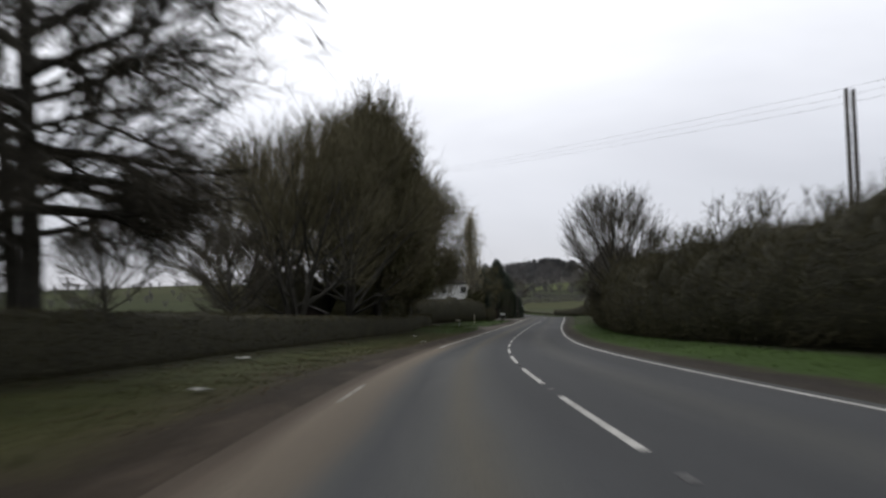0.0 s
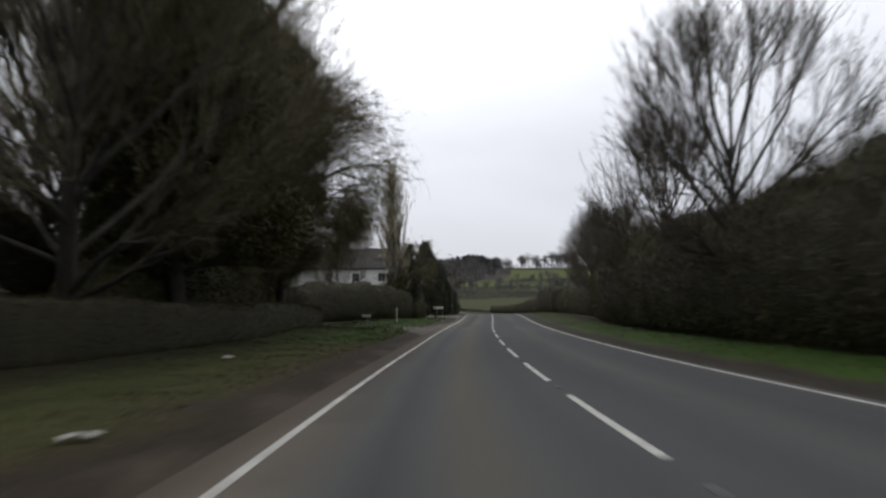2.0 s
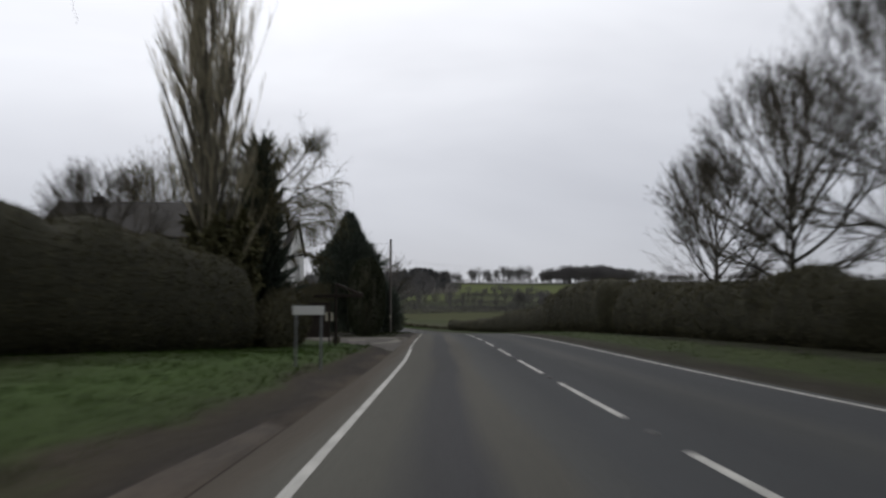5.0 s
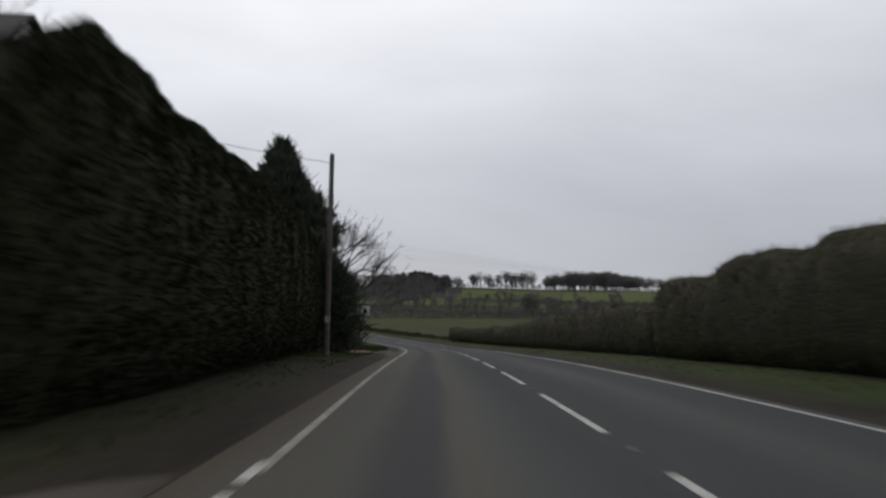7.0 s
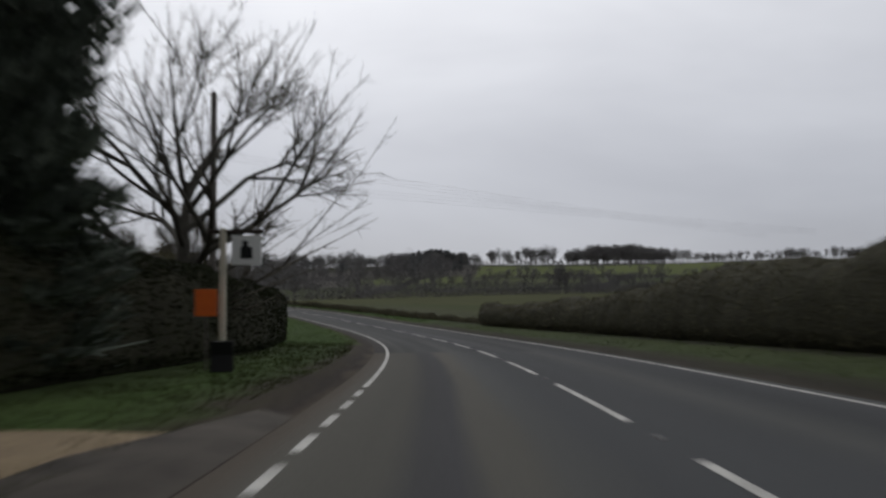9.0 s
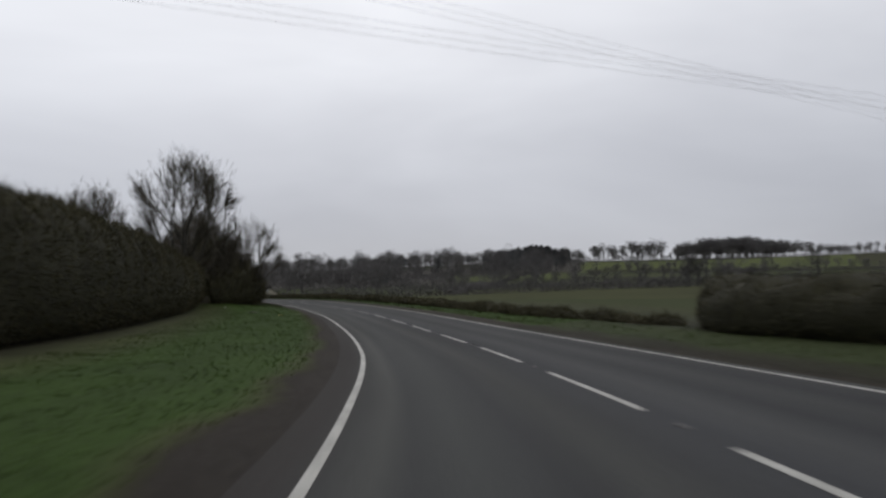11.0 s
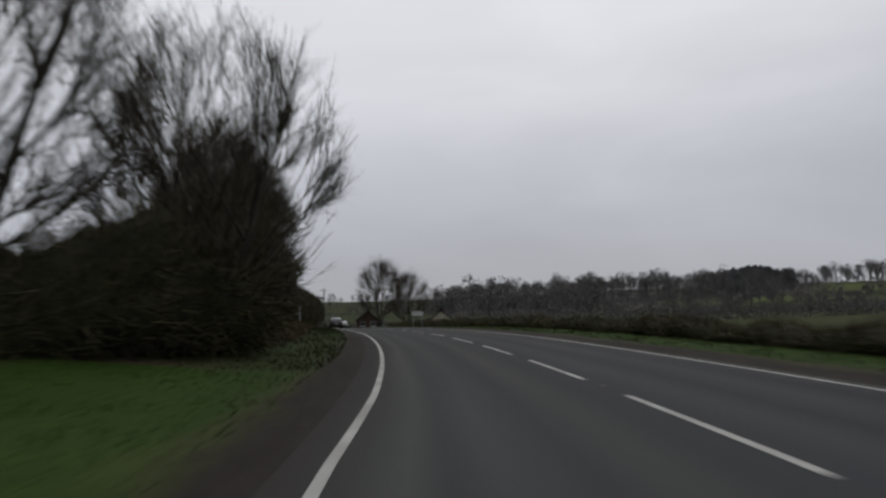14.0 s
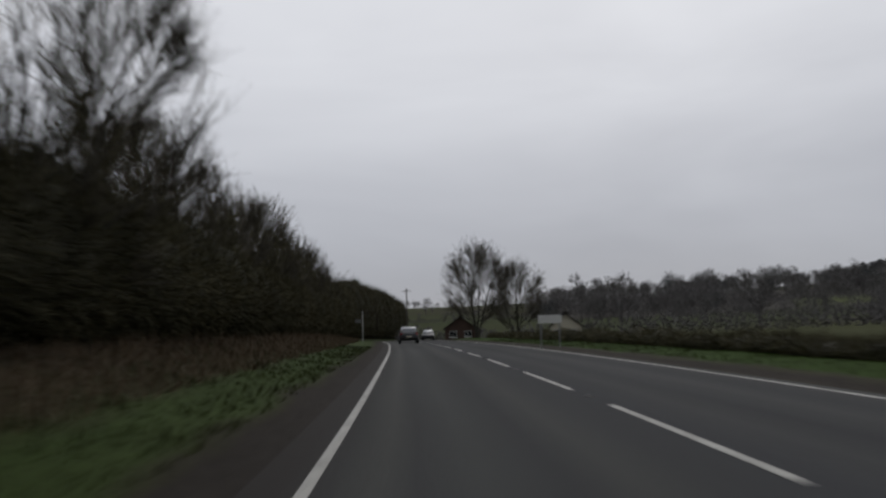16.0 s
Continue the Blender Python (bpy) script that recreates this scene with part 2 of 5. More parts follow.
def land(x, y):
    """Height of the countryside: the roadside near the road, then the valley and the long hill."""
    x, y = np.atleast_1d(x).astype(float), np.atleast_1d(y).astype(float)
    near = np.full(x.shape, 1e9)
    which = np.zeros(x.shape, int)
    for i in range(0, len(ROAD_S), 4):
        d = (x - ROAD_P[i, 0]) ** 2 + (y - ROAD_P[i, 1]) ** 2
        m = d < near
        near[m], which[m] = d[m], i
    u = (x - ROAD_P[which, 0]) * ROAD_T[which, 1] - (y - ROAD_P[which, 1]) * ROAD_T[which, 0]
    away = np.sqrt(near)
    local = ROAD_P[which, 2] + bank(ROAD_S[which], np.clip(u, -30, 30)) - 1.3 * (1 - ease(away, 20, 30))
    far = np.hypot(x - 15, y - 170)
    hill = np.interp(far, [0, 130, 300, 600, 900, 1200, 1700, 4000], [-3.2, -4.2, 0.5, 10, 29, 52, 56, 40])
    side = np.degrees(np.arctan2(x - 15, y - 170))
    hill = -4 + (hill + 4) * np.interp(side, [-180, -70, -25, -5, 10, 30, 70, 180], [0.35, 0.45, 0.72, 0.92, 1, 1.0, 0.75, 0.35])
    hill += 1.2 * np.sin(x / 90) * np.cos(y / 70) * ease(far, 200, 500)
    k = ease(away, 28, 130)
    return local * (1 - k) + hill * k


# ---------------------------------------------------------------- mesh helpers
def mesh(name, verts, faces, mat, uv=None, smooth=False):
    """A mesh from arrays of corners and of faces that all have as many corners."""
    verts, faces = np.asarray(verts, np.float32).reshape(-1, 3), np.asarray(faces, np.int32)
    me = bpy.data.meshes.new(name)
    n, k = faces.shape
    me.vertices.add(len(verts))
    me.vertices.foreach_set("co", verts.ravel())
    me.loops.add(n * k)
    me.loops.foreach_set("vertex_index", faces.ravel())
    me.polygons.add(n)
    me.polygons.foreach_set("loop_start", np.arange(n, dtype=np.int32) * k)
    if uv is not None:
        layer = me.uv_layers.new(name="UVMap")
        layer.data.foreach_set("uv", np.asarray(uv, np.float32)[faces.ravel()].ravel())
    me.update(calc_edges=True)
    me.polygons.foreach_set("use_smooth", np.full(n, smooth))
    me.materials.append(mat)
    return me


def sheet(name, rows, mat, uv=None, smooth=True):
    """A mesh from a grid of points, rows x columns."""
    r, c = rows.shape[:2]
    i = np.arange(r * c).reshape(r, c)
    faces = np.stack([i[:-1, :-1], i[:-1, 1:], i[1:, 1:], i[1:, :-1]], -1).reshape(-1, 4)
    return mesh(name, rows.reshape(-1, 3), faces, mat, None if uv is None else uv.reshape(-1, 2), smooth)


def strip(name, s_values, u_values, mat, dz=0.0, smooth=True):
    """A strip of ground along the road, with (u, s) as its map."""
    s, u = np.meshgrid(np.asarray(s_values, float), np.asarray(u_values, float), indexing="ij")
    return sheet(name, spot(s, u, dz), mat, np.stack([u, s], -1), smooth)


def tubes(segs, sides):
    """Tapered tubes for rows of (x0 y0 z0 x1 y1 z1 r0 r1)."""
    segs = np.asarray(segs, float)
    p, q, r = segs[:, :3], segs[:, 3:6], segs[:, 6:8]
    d = q - p
    d /= np.linalg.norm(d, axis=1)[:, None] + 1e-9
    a = np.cross(d, np.where(np.abs(d[:, 2:3]) > 0.9, [[1.0, 0, 0]], [[0, 0, 1.0]]))
    a /= np.linalg.norm(a, axis=1)[:, None] + 1e-9
    b = np.cross(d, a)
    ang = np.arange(sides) * 2 * np.pi / sides
    ring = a[:, None] * np.cos(ang)[None, :, None] + b[:, None] * np.sin(ang)[None, :, None]
    v = np.concatenate([p[:, None] + ring * r[:, None, :1], q[:, None] + ring * r[:, None, 1:]], 1)
    k = np.arange(sides)
    f = np.stack([k, (k + 1) % sides, (k + 1) % sides + sides, k + sides], -1)
    return v.reshape(-1, 3), (f[None] + (np.arange(len(segs)) * 2 * sides)[:, None, None]).reshape(-1, 4)


def blades(at, along, across):
    """Flat slips: from each place, along a way, with half the width given as a vector; they taper to the tip."""
    v = np.stack([at - across, at + across, at + along + across * 0.3, at + along - across * 0.3], 1).reshape(-1, 3)
    return v, np.arange(len(at) * 4).reshape(-1, 4)


def unit(v):
    return v / (np.linalg.norm(v, axis=-1, keepdims=True) + 1e-9)


def part(name, data, parent, label="", m=None):
    ob = new(name, data)
    ob.parent = parent
    if m is not None:
        ob.matrix_local = m
    return tagged(ob, label) if label else ob


def bm_mesh(name, bm, mat, smooth=False):
    me = bpy.data.meshes.new(name)
    bm.to_mesh(me)
    bm.free()
    me.materials.append(mat)
    if smooth:
        me.polygons.foreach_set("use_smooth", np.full(len(me.polygons), True))
    return me


def boxes(name, rows, mat, bevel=0.01):
    """One mesh of bevelled boxes: rows of centre x y z and size x y z."""
    bm = bmesh.new()
    for x, y, z, a, b, c in rows:
        made = bmesh.ops.create_cube(bm, size=1, matrix=Matrix.Translation((x, y, z)) @ Matrix.Diagonal((a, b, c, 1)))
        if bevel:
            edges = list({e for v in made["verts"] for e in v.link_edges})
            bmesh.ops.bevel(bm, geom=edges, offset=min(bevel, 0.3 * min(a, b, c)), segments=1, affect="EDGES")
    return bm_mesh(name, bm, mat)


def rod(name, r0, r1, length, mat, sides=10, base=0.0):
    bm = bmesh.new()
    bmesh.ops.create_cone(bm, cap_ends=True, segments=sides, radius1=r0, radius2=r1, depth=length, matrix=Matrix.Translation((0, 0, base + length / 2)))
    return bm_mesh(name, bm, mat, False)


def empty(name, m, label, category, group=""):
    ob = new(name)
    ob.empty_display_size = 0.3
    ob.matrix_world = m
    return tagged(ob, label, category, group)


# ---------------------------------------------------------------- ground
def ground_material():
    # field colours lightened and desaturated to carry the haze over the hill
    m = material("fields", (0.074, 0.08, 0.05), dark=(0.05, 0.054, 0.037), scale=0.02, fine=0.6, bump=0.4, depth=0.2)
    nt = m.node_tree
    b = nt.nodes["Principled BSDF"]
    b.inputs["Roughness"].default_value, b.inputs["Specular IOR Level"].default_value = 1.0, 0.0
    src = b.inputs["Base Color"].links[0].from_socket
    co = nt.nodes.new("ShaderNodeTexCoord")
    cells = nt.nodes.new("ShaderNodeTexVoronoi")
    cells.inputs["Scale"].default_value = 0.0055
    ramp = nt.nodes.new("ShaderNodeValToRGB")
    for e, (p, c) in zip(ramp.color_ramp.elements, ((0.0, (0.056, 0.062, 0.042, 1)), (1.0, (0.092, 0.1, 0.058, 1)))):
        e.position, e.color = p, c
    ramp.color_ramp.elements.new(0.35).color = (0.07, 0.08, 0.046, 1)
    ramp.color_ramp.elements.new(0.7).color = (0.07, 0.066, 0.05, 1)
    mix = nt.nodes.new("ShaderNodeMix")
    mix.data_type = "RGBA"
    mix.inputs[0].default_value = 0.65
    nt.links.new(co.outputs["Object"], cells.inputs["Vector"])
    sep = nt.nodes.new("ShaderNodeSeparateColor")
    nt.links.new(cells.outputs["Color"], sep.inputs[0])
    nt.links.new(sep.outputs[0], ramp.inputs["Fac"])
    nt.links.new(src, mix.inputs[6])
    nt.links.new(ramp.outputs["Color"], mix.inputs[7])
    nt.links.new(mix.outputs[2], b.inputs["Base Color"])
    return m


def spaced(a, b, lo, hi, fine, coarse):
    """Grid values from a to b, fine between lo and hi and widening outside."""
    out = list(np.arange(lo, hi + 0.1, fine))
    step = fine
    while out[-1] < b:
        step = min(step * 1.25, coarse)
        out.append(out[-1] + step)
    step = fine
    while out[0] > a:
        step = min(step * 1.25, coarse)
        out.insert(0, out[0] - step)
    return np.array(out)


gx, gy = np.meshgrid(spaced(-2200, 2200, -120, 140, 5, 60), spaced(-1200, 2600, -80, 560, 5, 60), indexing="ij")
tagged(new("ground", sheet("ground", np.stack([gx, gy, land(gx.ravel(), gy.ravel()).reshape(gx.shape)], -1), ground_material())),
       "rolling green and brown winter fields rising to a long hill", "ground", kind="structure")


def banded(name, bands, noise_amount=0.35, fine=30.0, rough=0.85, bump=0.4, depth=0.01, stretch=0.15, noise_scale=1.0, blotch=0.16):
    """A surface whose colour runs across the road: bands of (metres from the centre, colour), broken up by noise."""
    m = bpy.data.materials.new(name)
    m.use_nodes = True
    nt = m.node_tree
    b = nt.nodes["Principled BSDF"]
    b.inputs["Roughness"].default_value = rough
    b.inputs["Specular IOR Level"].default_value = 0.07
    uv = nt.nodes.new("ShaderNodeUVMap")
    sep = nt.nodes.new("ShaderNodeSeparateXYZ")
    nt.links.new(uv.outputs[0], sep.inputs[0])
    co = nt.nodes.new("ShaderNodeTexCoord")
    big, small = nt.nodes.new("ShaderNodeTexNoise"), nt.nodes.new("ShaderNodeTexNoise")
    mp = nt.nodes.new("ShaderNodeMapping")
    mp.inputs["Scale"].default_value = (1, stretch, 1)
    nt.links.new(uv.outputs[0], mp.inputs["Vector"])
    nt.links.new(mp.outputs[0], big.inputs["Vector"])
    big.inputs["Scale"].default_value, big.inputs["Detail"].default_value = noise_scale, 5
    nt.links.new(co.outputs["Object"], small.inputs["Vector"])
    small.inputs["Scale"].default_value, small.inputs["Detail"].default_value = fine, 4
    off = nt.nodes.new("ShaderNodeMath")
    off.operation = "MULTIPLY_ADD"
    off.inputs[1].default_value = noise_amount * 4
    off.inputs[2].default_value = -noise_amount * 2
    nt.links.new(big.outputs["Fac"], off.inputs[0])
    add = nt.nodes.new("ShaderNodeMath")
    nt.links.new(sep.outputs["X"], add.inputs[0])
    nt.links.new(off.outputs[0], add.inputs[1])
    lo, hi = bands[0][0], bands[-1][0]
    rng = nt.nodes.new("ShaderNodeMapRange")
    rng.inputs["From Min"].default_value, rng.inputs["From Max"].default_value = lo, hi
    nt.links.new(add.outputs[0], rng.inputs["Value"])
    ramp = nt.nodes.new("ShaderNodeValToRGB")
    while len(ramp.color_ramp.elements) < len(bands):
        ramp.color_ramp.elements.new(0.5)
    for e, (d, c) in zip(ramp.color_ramp.elements, bands):
        e.position, e.color = (d - lo) / (hi - lo), (*c, 1)
    nt.links.new(rng.outputs[0], ramp.inputs["Fac"])
    vary = nt.nodes.new("ShaderNodeMapRange")
    vary.inputs["From Min"].default_value, vary.inputs["From Max"].default_value = 0.3, 0.7
    vary.inputs["To Min"].default_value, vary.inputs["To Max"].default_value = 0.72, 1.28
    nt.links.new(small.outputs["Fac"], vary.inputs["Value"])
    blot = nt.nodes.new("ShaderNodeTexNoise")
    blot.inputs["Scale"].default_value, blot.inputs["Detail"].default_value = 0.5, 4
    nt.links.new(mp.outputs[0], blot.inputs["Vector"])
    wide = nt.nodes.new("ShaderNodeMapRange")
    wide.inputs["From Min"].default_value, wide.inputs["From Max"].default_value = 0.3, 0.7
    wide.inputs["To Min"].default_value, wide.inputs["To Max"].default_value = 1 - blotch, 1 + blotch
    nt.links.new(blot.outputs["Fac"], wide.inputs["Value"])
    both = nt.nodes.new("ShaderNodeMath")
    both.operation = "MULTIPLY"
    nt.links.new(vary.outputs[0], both.inputs[0])
    nt.links.new(wide.outputs[0], both.inputs[1])
    mul = nt.nodes.new("ShaderNodeVectorMath")
    mul.operation = "SCALE"
    nt.links.new(ramp.outputs["Color"], mul.inputs[0])
    nt.links.new(both.outputs[0], mul.inputs["Scale"])
    nt.links.new(mul.outputs[0], b.inputs["Base Color"])
    bp = nt.nodes.new("ShaderNodeBump")
    bp.inputs["Strength"].default_value, bp.inputs["Distance"].default_value = bump, depth
    nt.links.new(small.outputs["Fac"], bp.inputs["Height"])
    nt.links.new(bp.outputs["Normal"], b.inputs["Normal"])
    return m


DARK_TAR, DARK_WORN = (0.049, 0.051, 0.0525), (0.065, 0.066, 0.063)
TAR, WORN, PALE, MUD = (0.056, 0.058, 0.0595), (0.073, 0.074, 0.0705), (0.088, 0.082, 0.067), (0.15, 0.125, 0.096)
ASPHALT = banded("asphalt", ((-4.3, (0.05, 0.04, 0.03)), (-3.75, (0.08, 0.064, 0.049)), (-3.4, MUD), (-3.0, (0.125, 0.106, 0.083)), (-2.65, WORN), (-2.4, TAR), (-1.9, WORN), (-1.5, PALE), (-1.1, WORN), (-0.6, TAR), (0.2, TAR), (1.0, TAR), (1.8, WORN), (2.5, TAR), (3.4, TAR), (4.2, WORN)),
                 noise_amount=0.16, fine=55, rough=0.9, bump=0.5, depth=0.008, stretch=0.06)
ASPHALT_GREY = banded("grey_asphalt", ((-4.3, (0.055, 0.044, 0.034)), (-3.75, (0.07, 0.058, 0.046)), (-3.4, (0.066, 0.06, 0.052)), (-2.8, WORN), (-2.4, TAR), (-1.9, WORN), (-1.5, PALE), (-1.1, WORN), (-0.6, TAR), (0.2, TAR), (1.0, TAR), (1.8, WORN), (2.5, TAR), (3.4, TAR), (4.2, WORN)),
                      noise_amount=0.16, fine=55, rough=0.9, bump=0.5, depth=0.008, stretch=0.06)
REST = ((-2.4, TAR), (-1.9, WORN), (-1.5, PALE), (-1.1, WORN), (-0.6, TAR), (0.2, TAR), (1.0, TAR), (1.8, WORN), (2.5, TAR), (3.4, TAR), (4.2, WORN))
FADING_MUD = [banded("fading_mud_asphalt", tuple((d, tuple(p + (q - p) * v for p, q in zip(a, b))) for d, a, b in (
    (-4.3, (0.05, 0.04, 0.03), (0.055, 0.044, 0.034)), (-3.75, (0.08, 0.064, 0.049), (0.07, 0.058, 0.046)), (-3.4, MUD, (0.066, 0.06, 0.052)),
    (-3.0, (0.125, 0.106, 0.083), (0.065, 0.063, 0.058)), (-2.65, WORN, WORN))) + REST, noise_amount=0.16, fine=55, rough=0.9, bump=0.5, depth=0.008, stretch=0.06) for v in (0.2, 0.4, 0.6, 0.8)]
DUST = (0.08, 0.077, 0.066)
ASPHALT_OLIVE = banded("dusty_asphalt", ((-4.3, (0.06, 0.05, 0.039)), (-3.75, (0.07, 0.06, 0.048)), (-3.4, DUST), (-2.7, (0.074, 0.072, 0.062)), (-2.4, (0.05, 0.05, 0.05)), (-2.0, (0.048, 0.048, 0.05)), (-1.75, (0.076, 0.073, 0.063)), (-1.45, (0.076, 0.073, 0.063)), (-1.2, DARK_WORN), (-0.6, DARK_TAR), (0.2, DARK_TAR), (1.0, DARK_TAR), (1.8, DARK_WORN), (2.5, DARK_TAR), (3.4, DARK_TAR), (4.2, DARK_WORN)),
                       noise_amount=0.16, fine=55, rough=0.9, bump=0.5, depth=0.008, stretch=0.06)
ASPHALT_DARK = banded("dark_asphalt", ((-4.3, (0.03, 0.027, 0.024)), (-3.7, (0.036, 0.033, 0.031)), (-3.3, (0.044, 0.044, 0.043)), (-2.95, (0.065, 0.066, 0.062)), (-2.7, (0.046, 0.047, 0.047)), (-2.2, (0.058, 0.06, 0.058)), (-1.6, (0.045, 0.046, 0.047)), (-1.1, (0.062, 0.063, 0.06)), (-0.6, (0.046, 0.047, 0.048)), (0.2, (0.044, 0.045, 0.048)), (0.9, (0.056, 0.057, 0.057)), (1.5, (0.041, 0.042, 0.044)), (2.3, (0.056, 0.057, 0.056)), (2.9, (0.042, 0.043, 0.045)), (4.2, DARK_WORN)),
                      noise_amount=0.1, fine=55, rough=0.9, bump=0.5, depth=0.008, stretch=0.06)
GRASS, OLIVE, SOIL = (0.029, 0.055, 0.008), (0.04, 0.045, 0.016), (0.026, 0.022, 0.018)
# DEEP is the darker ground towards the hedges
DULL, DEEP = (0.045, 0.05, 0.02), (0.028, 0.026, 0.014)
VERGE_MUDDY = banded("leafy_muddy_verge", ((-30, OLIVE), (-12, DEEP), (-9.8, (0.021, 0.021, 0.011)), (-8.6, (0.031, 0.035, 0.012)), (-7.4, (0.043, 0.048, 0.015)), (-6.0, (0.043, 0.043, 0.016)), (-5.2, (0.038, 0.032, 0.017)), (-4.7, (0.028, 0.022, 0.015)), (-4.4, (0.028, 0.022, 0.015)), (-3.9, (0.047, 0.037, 0.027))),
                     noise_amount=0.7, fine=7, bump=1.0, depth=0.035, stretch=0.3, rough=0.95)
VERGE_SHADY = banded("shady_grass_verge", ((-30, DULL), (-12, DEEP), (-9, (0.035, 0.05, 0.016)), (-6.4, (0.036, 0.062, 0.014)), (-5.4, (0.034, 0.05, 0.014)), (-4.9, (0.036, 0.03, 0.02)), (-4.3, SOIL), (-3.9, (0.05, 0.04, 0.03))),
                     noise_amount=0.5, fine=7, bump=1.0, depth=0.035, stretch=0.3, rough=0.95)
# dark soil and leaves, coloured darker still for the evergreen hedge's shade
VERGE_HEDGE_SHADE = banded("shaded_leafy_verge", ((-30, DULL), (-12, DEEP), (-8.5, (0.016, 0.015, 0.01)), (-6.6, (0.018, 0.019, 0.01)), (-5.6, (0.022, 0.024, 0.011)), (-4.9, (0.024, 0.022, 0.013)), (-4.3, (0.022, 0.018, 0.013)), (-3.9, (0.03, 0.025, 0.019))),
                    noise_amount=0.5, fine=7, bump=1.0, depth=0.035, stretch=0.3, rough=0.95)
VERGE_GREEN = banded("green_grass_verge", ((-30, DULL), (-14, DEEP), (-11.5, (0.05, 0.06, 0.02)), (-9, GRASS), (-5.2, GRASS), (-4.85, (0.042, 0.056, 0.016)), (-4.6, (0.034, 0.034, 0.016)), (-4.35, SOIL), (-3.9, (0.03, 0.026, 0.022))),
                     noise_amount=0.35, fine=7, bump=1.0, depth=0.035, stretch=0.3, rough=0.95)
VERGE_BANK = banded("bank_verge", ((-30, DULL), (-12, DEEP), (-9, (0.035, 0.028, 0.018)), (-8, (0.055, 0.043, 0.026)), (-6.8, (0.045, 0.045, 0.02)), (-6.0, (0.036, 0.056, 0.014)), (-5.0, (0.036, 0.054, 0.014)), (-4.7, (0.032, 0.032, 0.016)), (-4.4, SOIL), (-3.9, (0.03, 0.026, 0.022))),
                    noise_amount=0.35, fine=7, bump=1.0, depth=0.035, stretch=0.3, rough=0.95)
VERGE_RIGHT = banded("right_verge", ((3.9, (0.04, 0.034, 0.027)), (4.4, SOIL), (4.9, (0.035, 0.034, 0.018)), (5.3, GRASS), (7.6, GRASS), (8.4, (0.025, 0.026, 0.014)), (12, (0.03, 0.033, 0.016)), (30, OLIVE)),
                     noise_amount=0.4, fine=7, bump=1.0, depth=0.035, stretch=0.3, rough=0.95)

VERGE_DULL = banded("dull_right_verge", ((3.9, (0.036, 0.031, 0.024)), (4.3, (0.022, 0.02, 0.014)), (5.1, (0.026, 0.028, 0.014)), (5.8, (0.032, 0.043, 0.015)), (7.6, (0.034, 0.044, 0.015)), (8.4, (0.022, 0.022, 0.013)), (12, (0.03, 0.033, 0.016)), (30, OLIVE)),
                    noise_amount=0.4, fine=7, bump=1.0, depth=0.035, stretch=0.3, rough=0.95)

along = np.arange(S0, S1, 1.0)
tagged(new("road", strip("road", np.r_[np.arange(112, 238, 1.0), 238.0], np.linspace(-3.95, 3.95, 17), ASPHALT_OLIVE, 0.0)), "asphalt road with pale dusty bands beside the wheel tracks", "road", kind="structure")
tagged(new("road", strip("road", np.r_[np.arange(60, 112, 1.0), 112.0], np.linspace(-3.95, 3.95, 17), ASPHALT_GREY, 0.0)), "worn grey asphalt road between muddy verges", "road", kind="structure")
tagged(new("road", strip("road", np.arange(S0, 44.5, 1.0), np.linspace(-3.95, 3.95, 17), ASPHALT, 0.0)), "worn grey asphalt country road with muddy edges", "road", kind="structure")
for i, mat in enumerate(FADING_MUD):
    tagged(new("road", strip("road", np.arange(44 + 4 * i, 48.5 + 4 * i, 1.0), np.linspace(-3.95, 3.95, 17), mat, 0.0)), "worn grey asphalt with mud thinning out along the edge", "road", kind="structure")
tagged(new("road", strip("road", np.r_[238.0, np.arange(239, S1, 1.0)], np.linspace(-3.95, 3.95, 17), ASPHALT_DARK, 0.0)), "smooth dark grey asphalt road round the bend", "road", kind="structure")
OUT = np.array([3.95, 4.05, 4.3, 4.7, 5.2, 5.8, 6.5, 7.2, 8, 9, 10, 11.5, 13, 15, 18, 22, 26, 30.5])
for a, b, mat, label in ((S0, 82, VERGE_MUDDY, "olive grass verge strewn with leaves and mud"), (82, 164, VERGE_SHADY, "dark grass verge with a muddy edge"), (164, 197, VERGE_HEDGE_SHADE, "dark soil verge with sparse grass, deepened for the shade below the hedge"), (197, 246, VERGE_SHADY, "dark grass verge with a muddy edge"),
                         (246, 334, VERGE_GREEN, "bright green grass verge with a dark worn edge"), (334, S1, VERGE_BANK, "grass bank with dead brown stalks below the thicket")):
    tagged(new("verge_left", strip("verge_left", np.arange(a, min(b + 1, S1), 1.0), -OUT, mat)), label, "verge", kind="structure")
for a, b, mat, label in ((S0, 110, VERGE_RIGHT, "short green grass verge along the hedge"), (110, 290, VERGE_DULL, "dull olive grass verge along the hedge"), (290, S1, VERGE_RIGHT, "green grass verge at the edge of the field")):
    tagged(new("verge_right", strip("verge_right", np.arange(a, min(b + 1, S1), 1.0), OUT, mat)), label, "verge", kind="structure")

# ---------------------------------------------------------------- painted lines and studs
STUD = material("worn_stud", (0.13, 0.125, 0.12), rough=0.6, bump=0.1)
for i in range(-3, 55):
    a = 8.2 + 9 * i
    if a + 6.5 > S1:
        break
    tagged(new("centre_dash", strip("centre_dash", np.linspace(a, a + 6, 9), (-0.055, 0.055), WHITE_LINE, 0.005)),
           "worn white centre line dash painted on the asphalt", "road marking", "centre line dashes")
    stud = new("road_stud", boxes("road_stud", [(0, 0, 0.007, 0.11, 0.13, 0.014)], STUD, 0.006))
    stud.matrix_world = place(a + 7.5, 0, 0, 0.0)
    tagged(stud, "small worn reflective stud between the dashes", "road stud", "road studs")


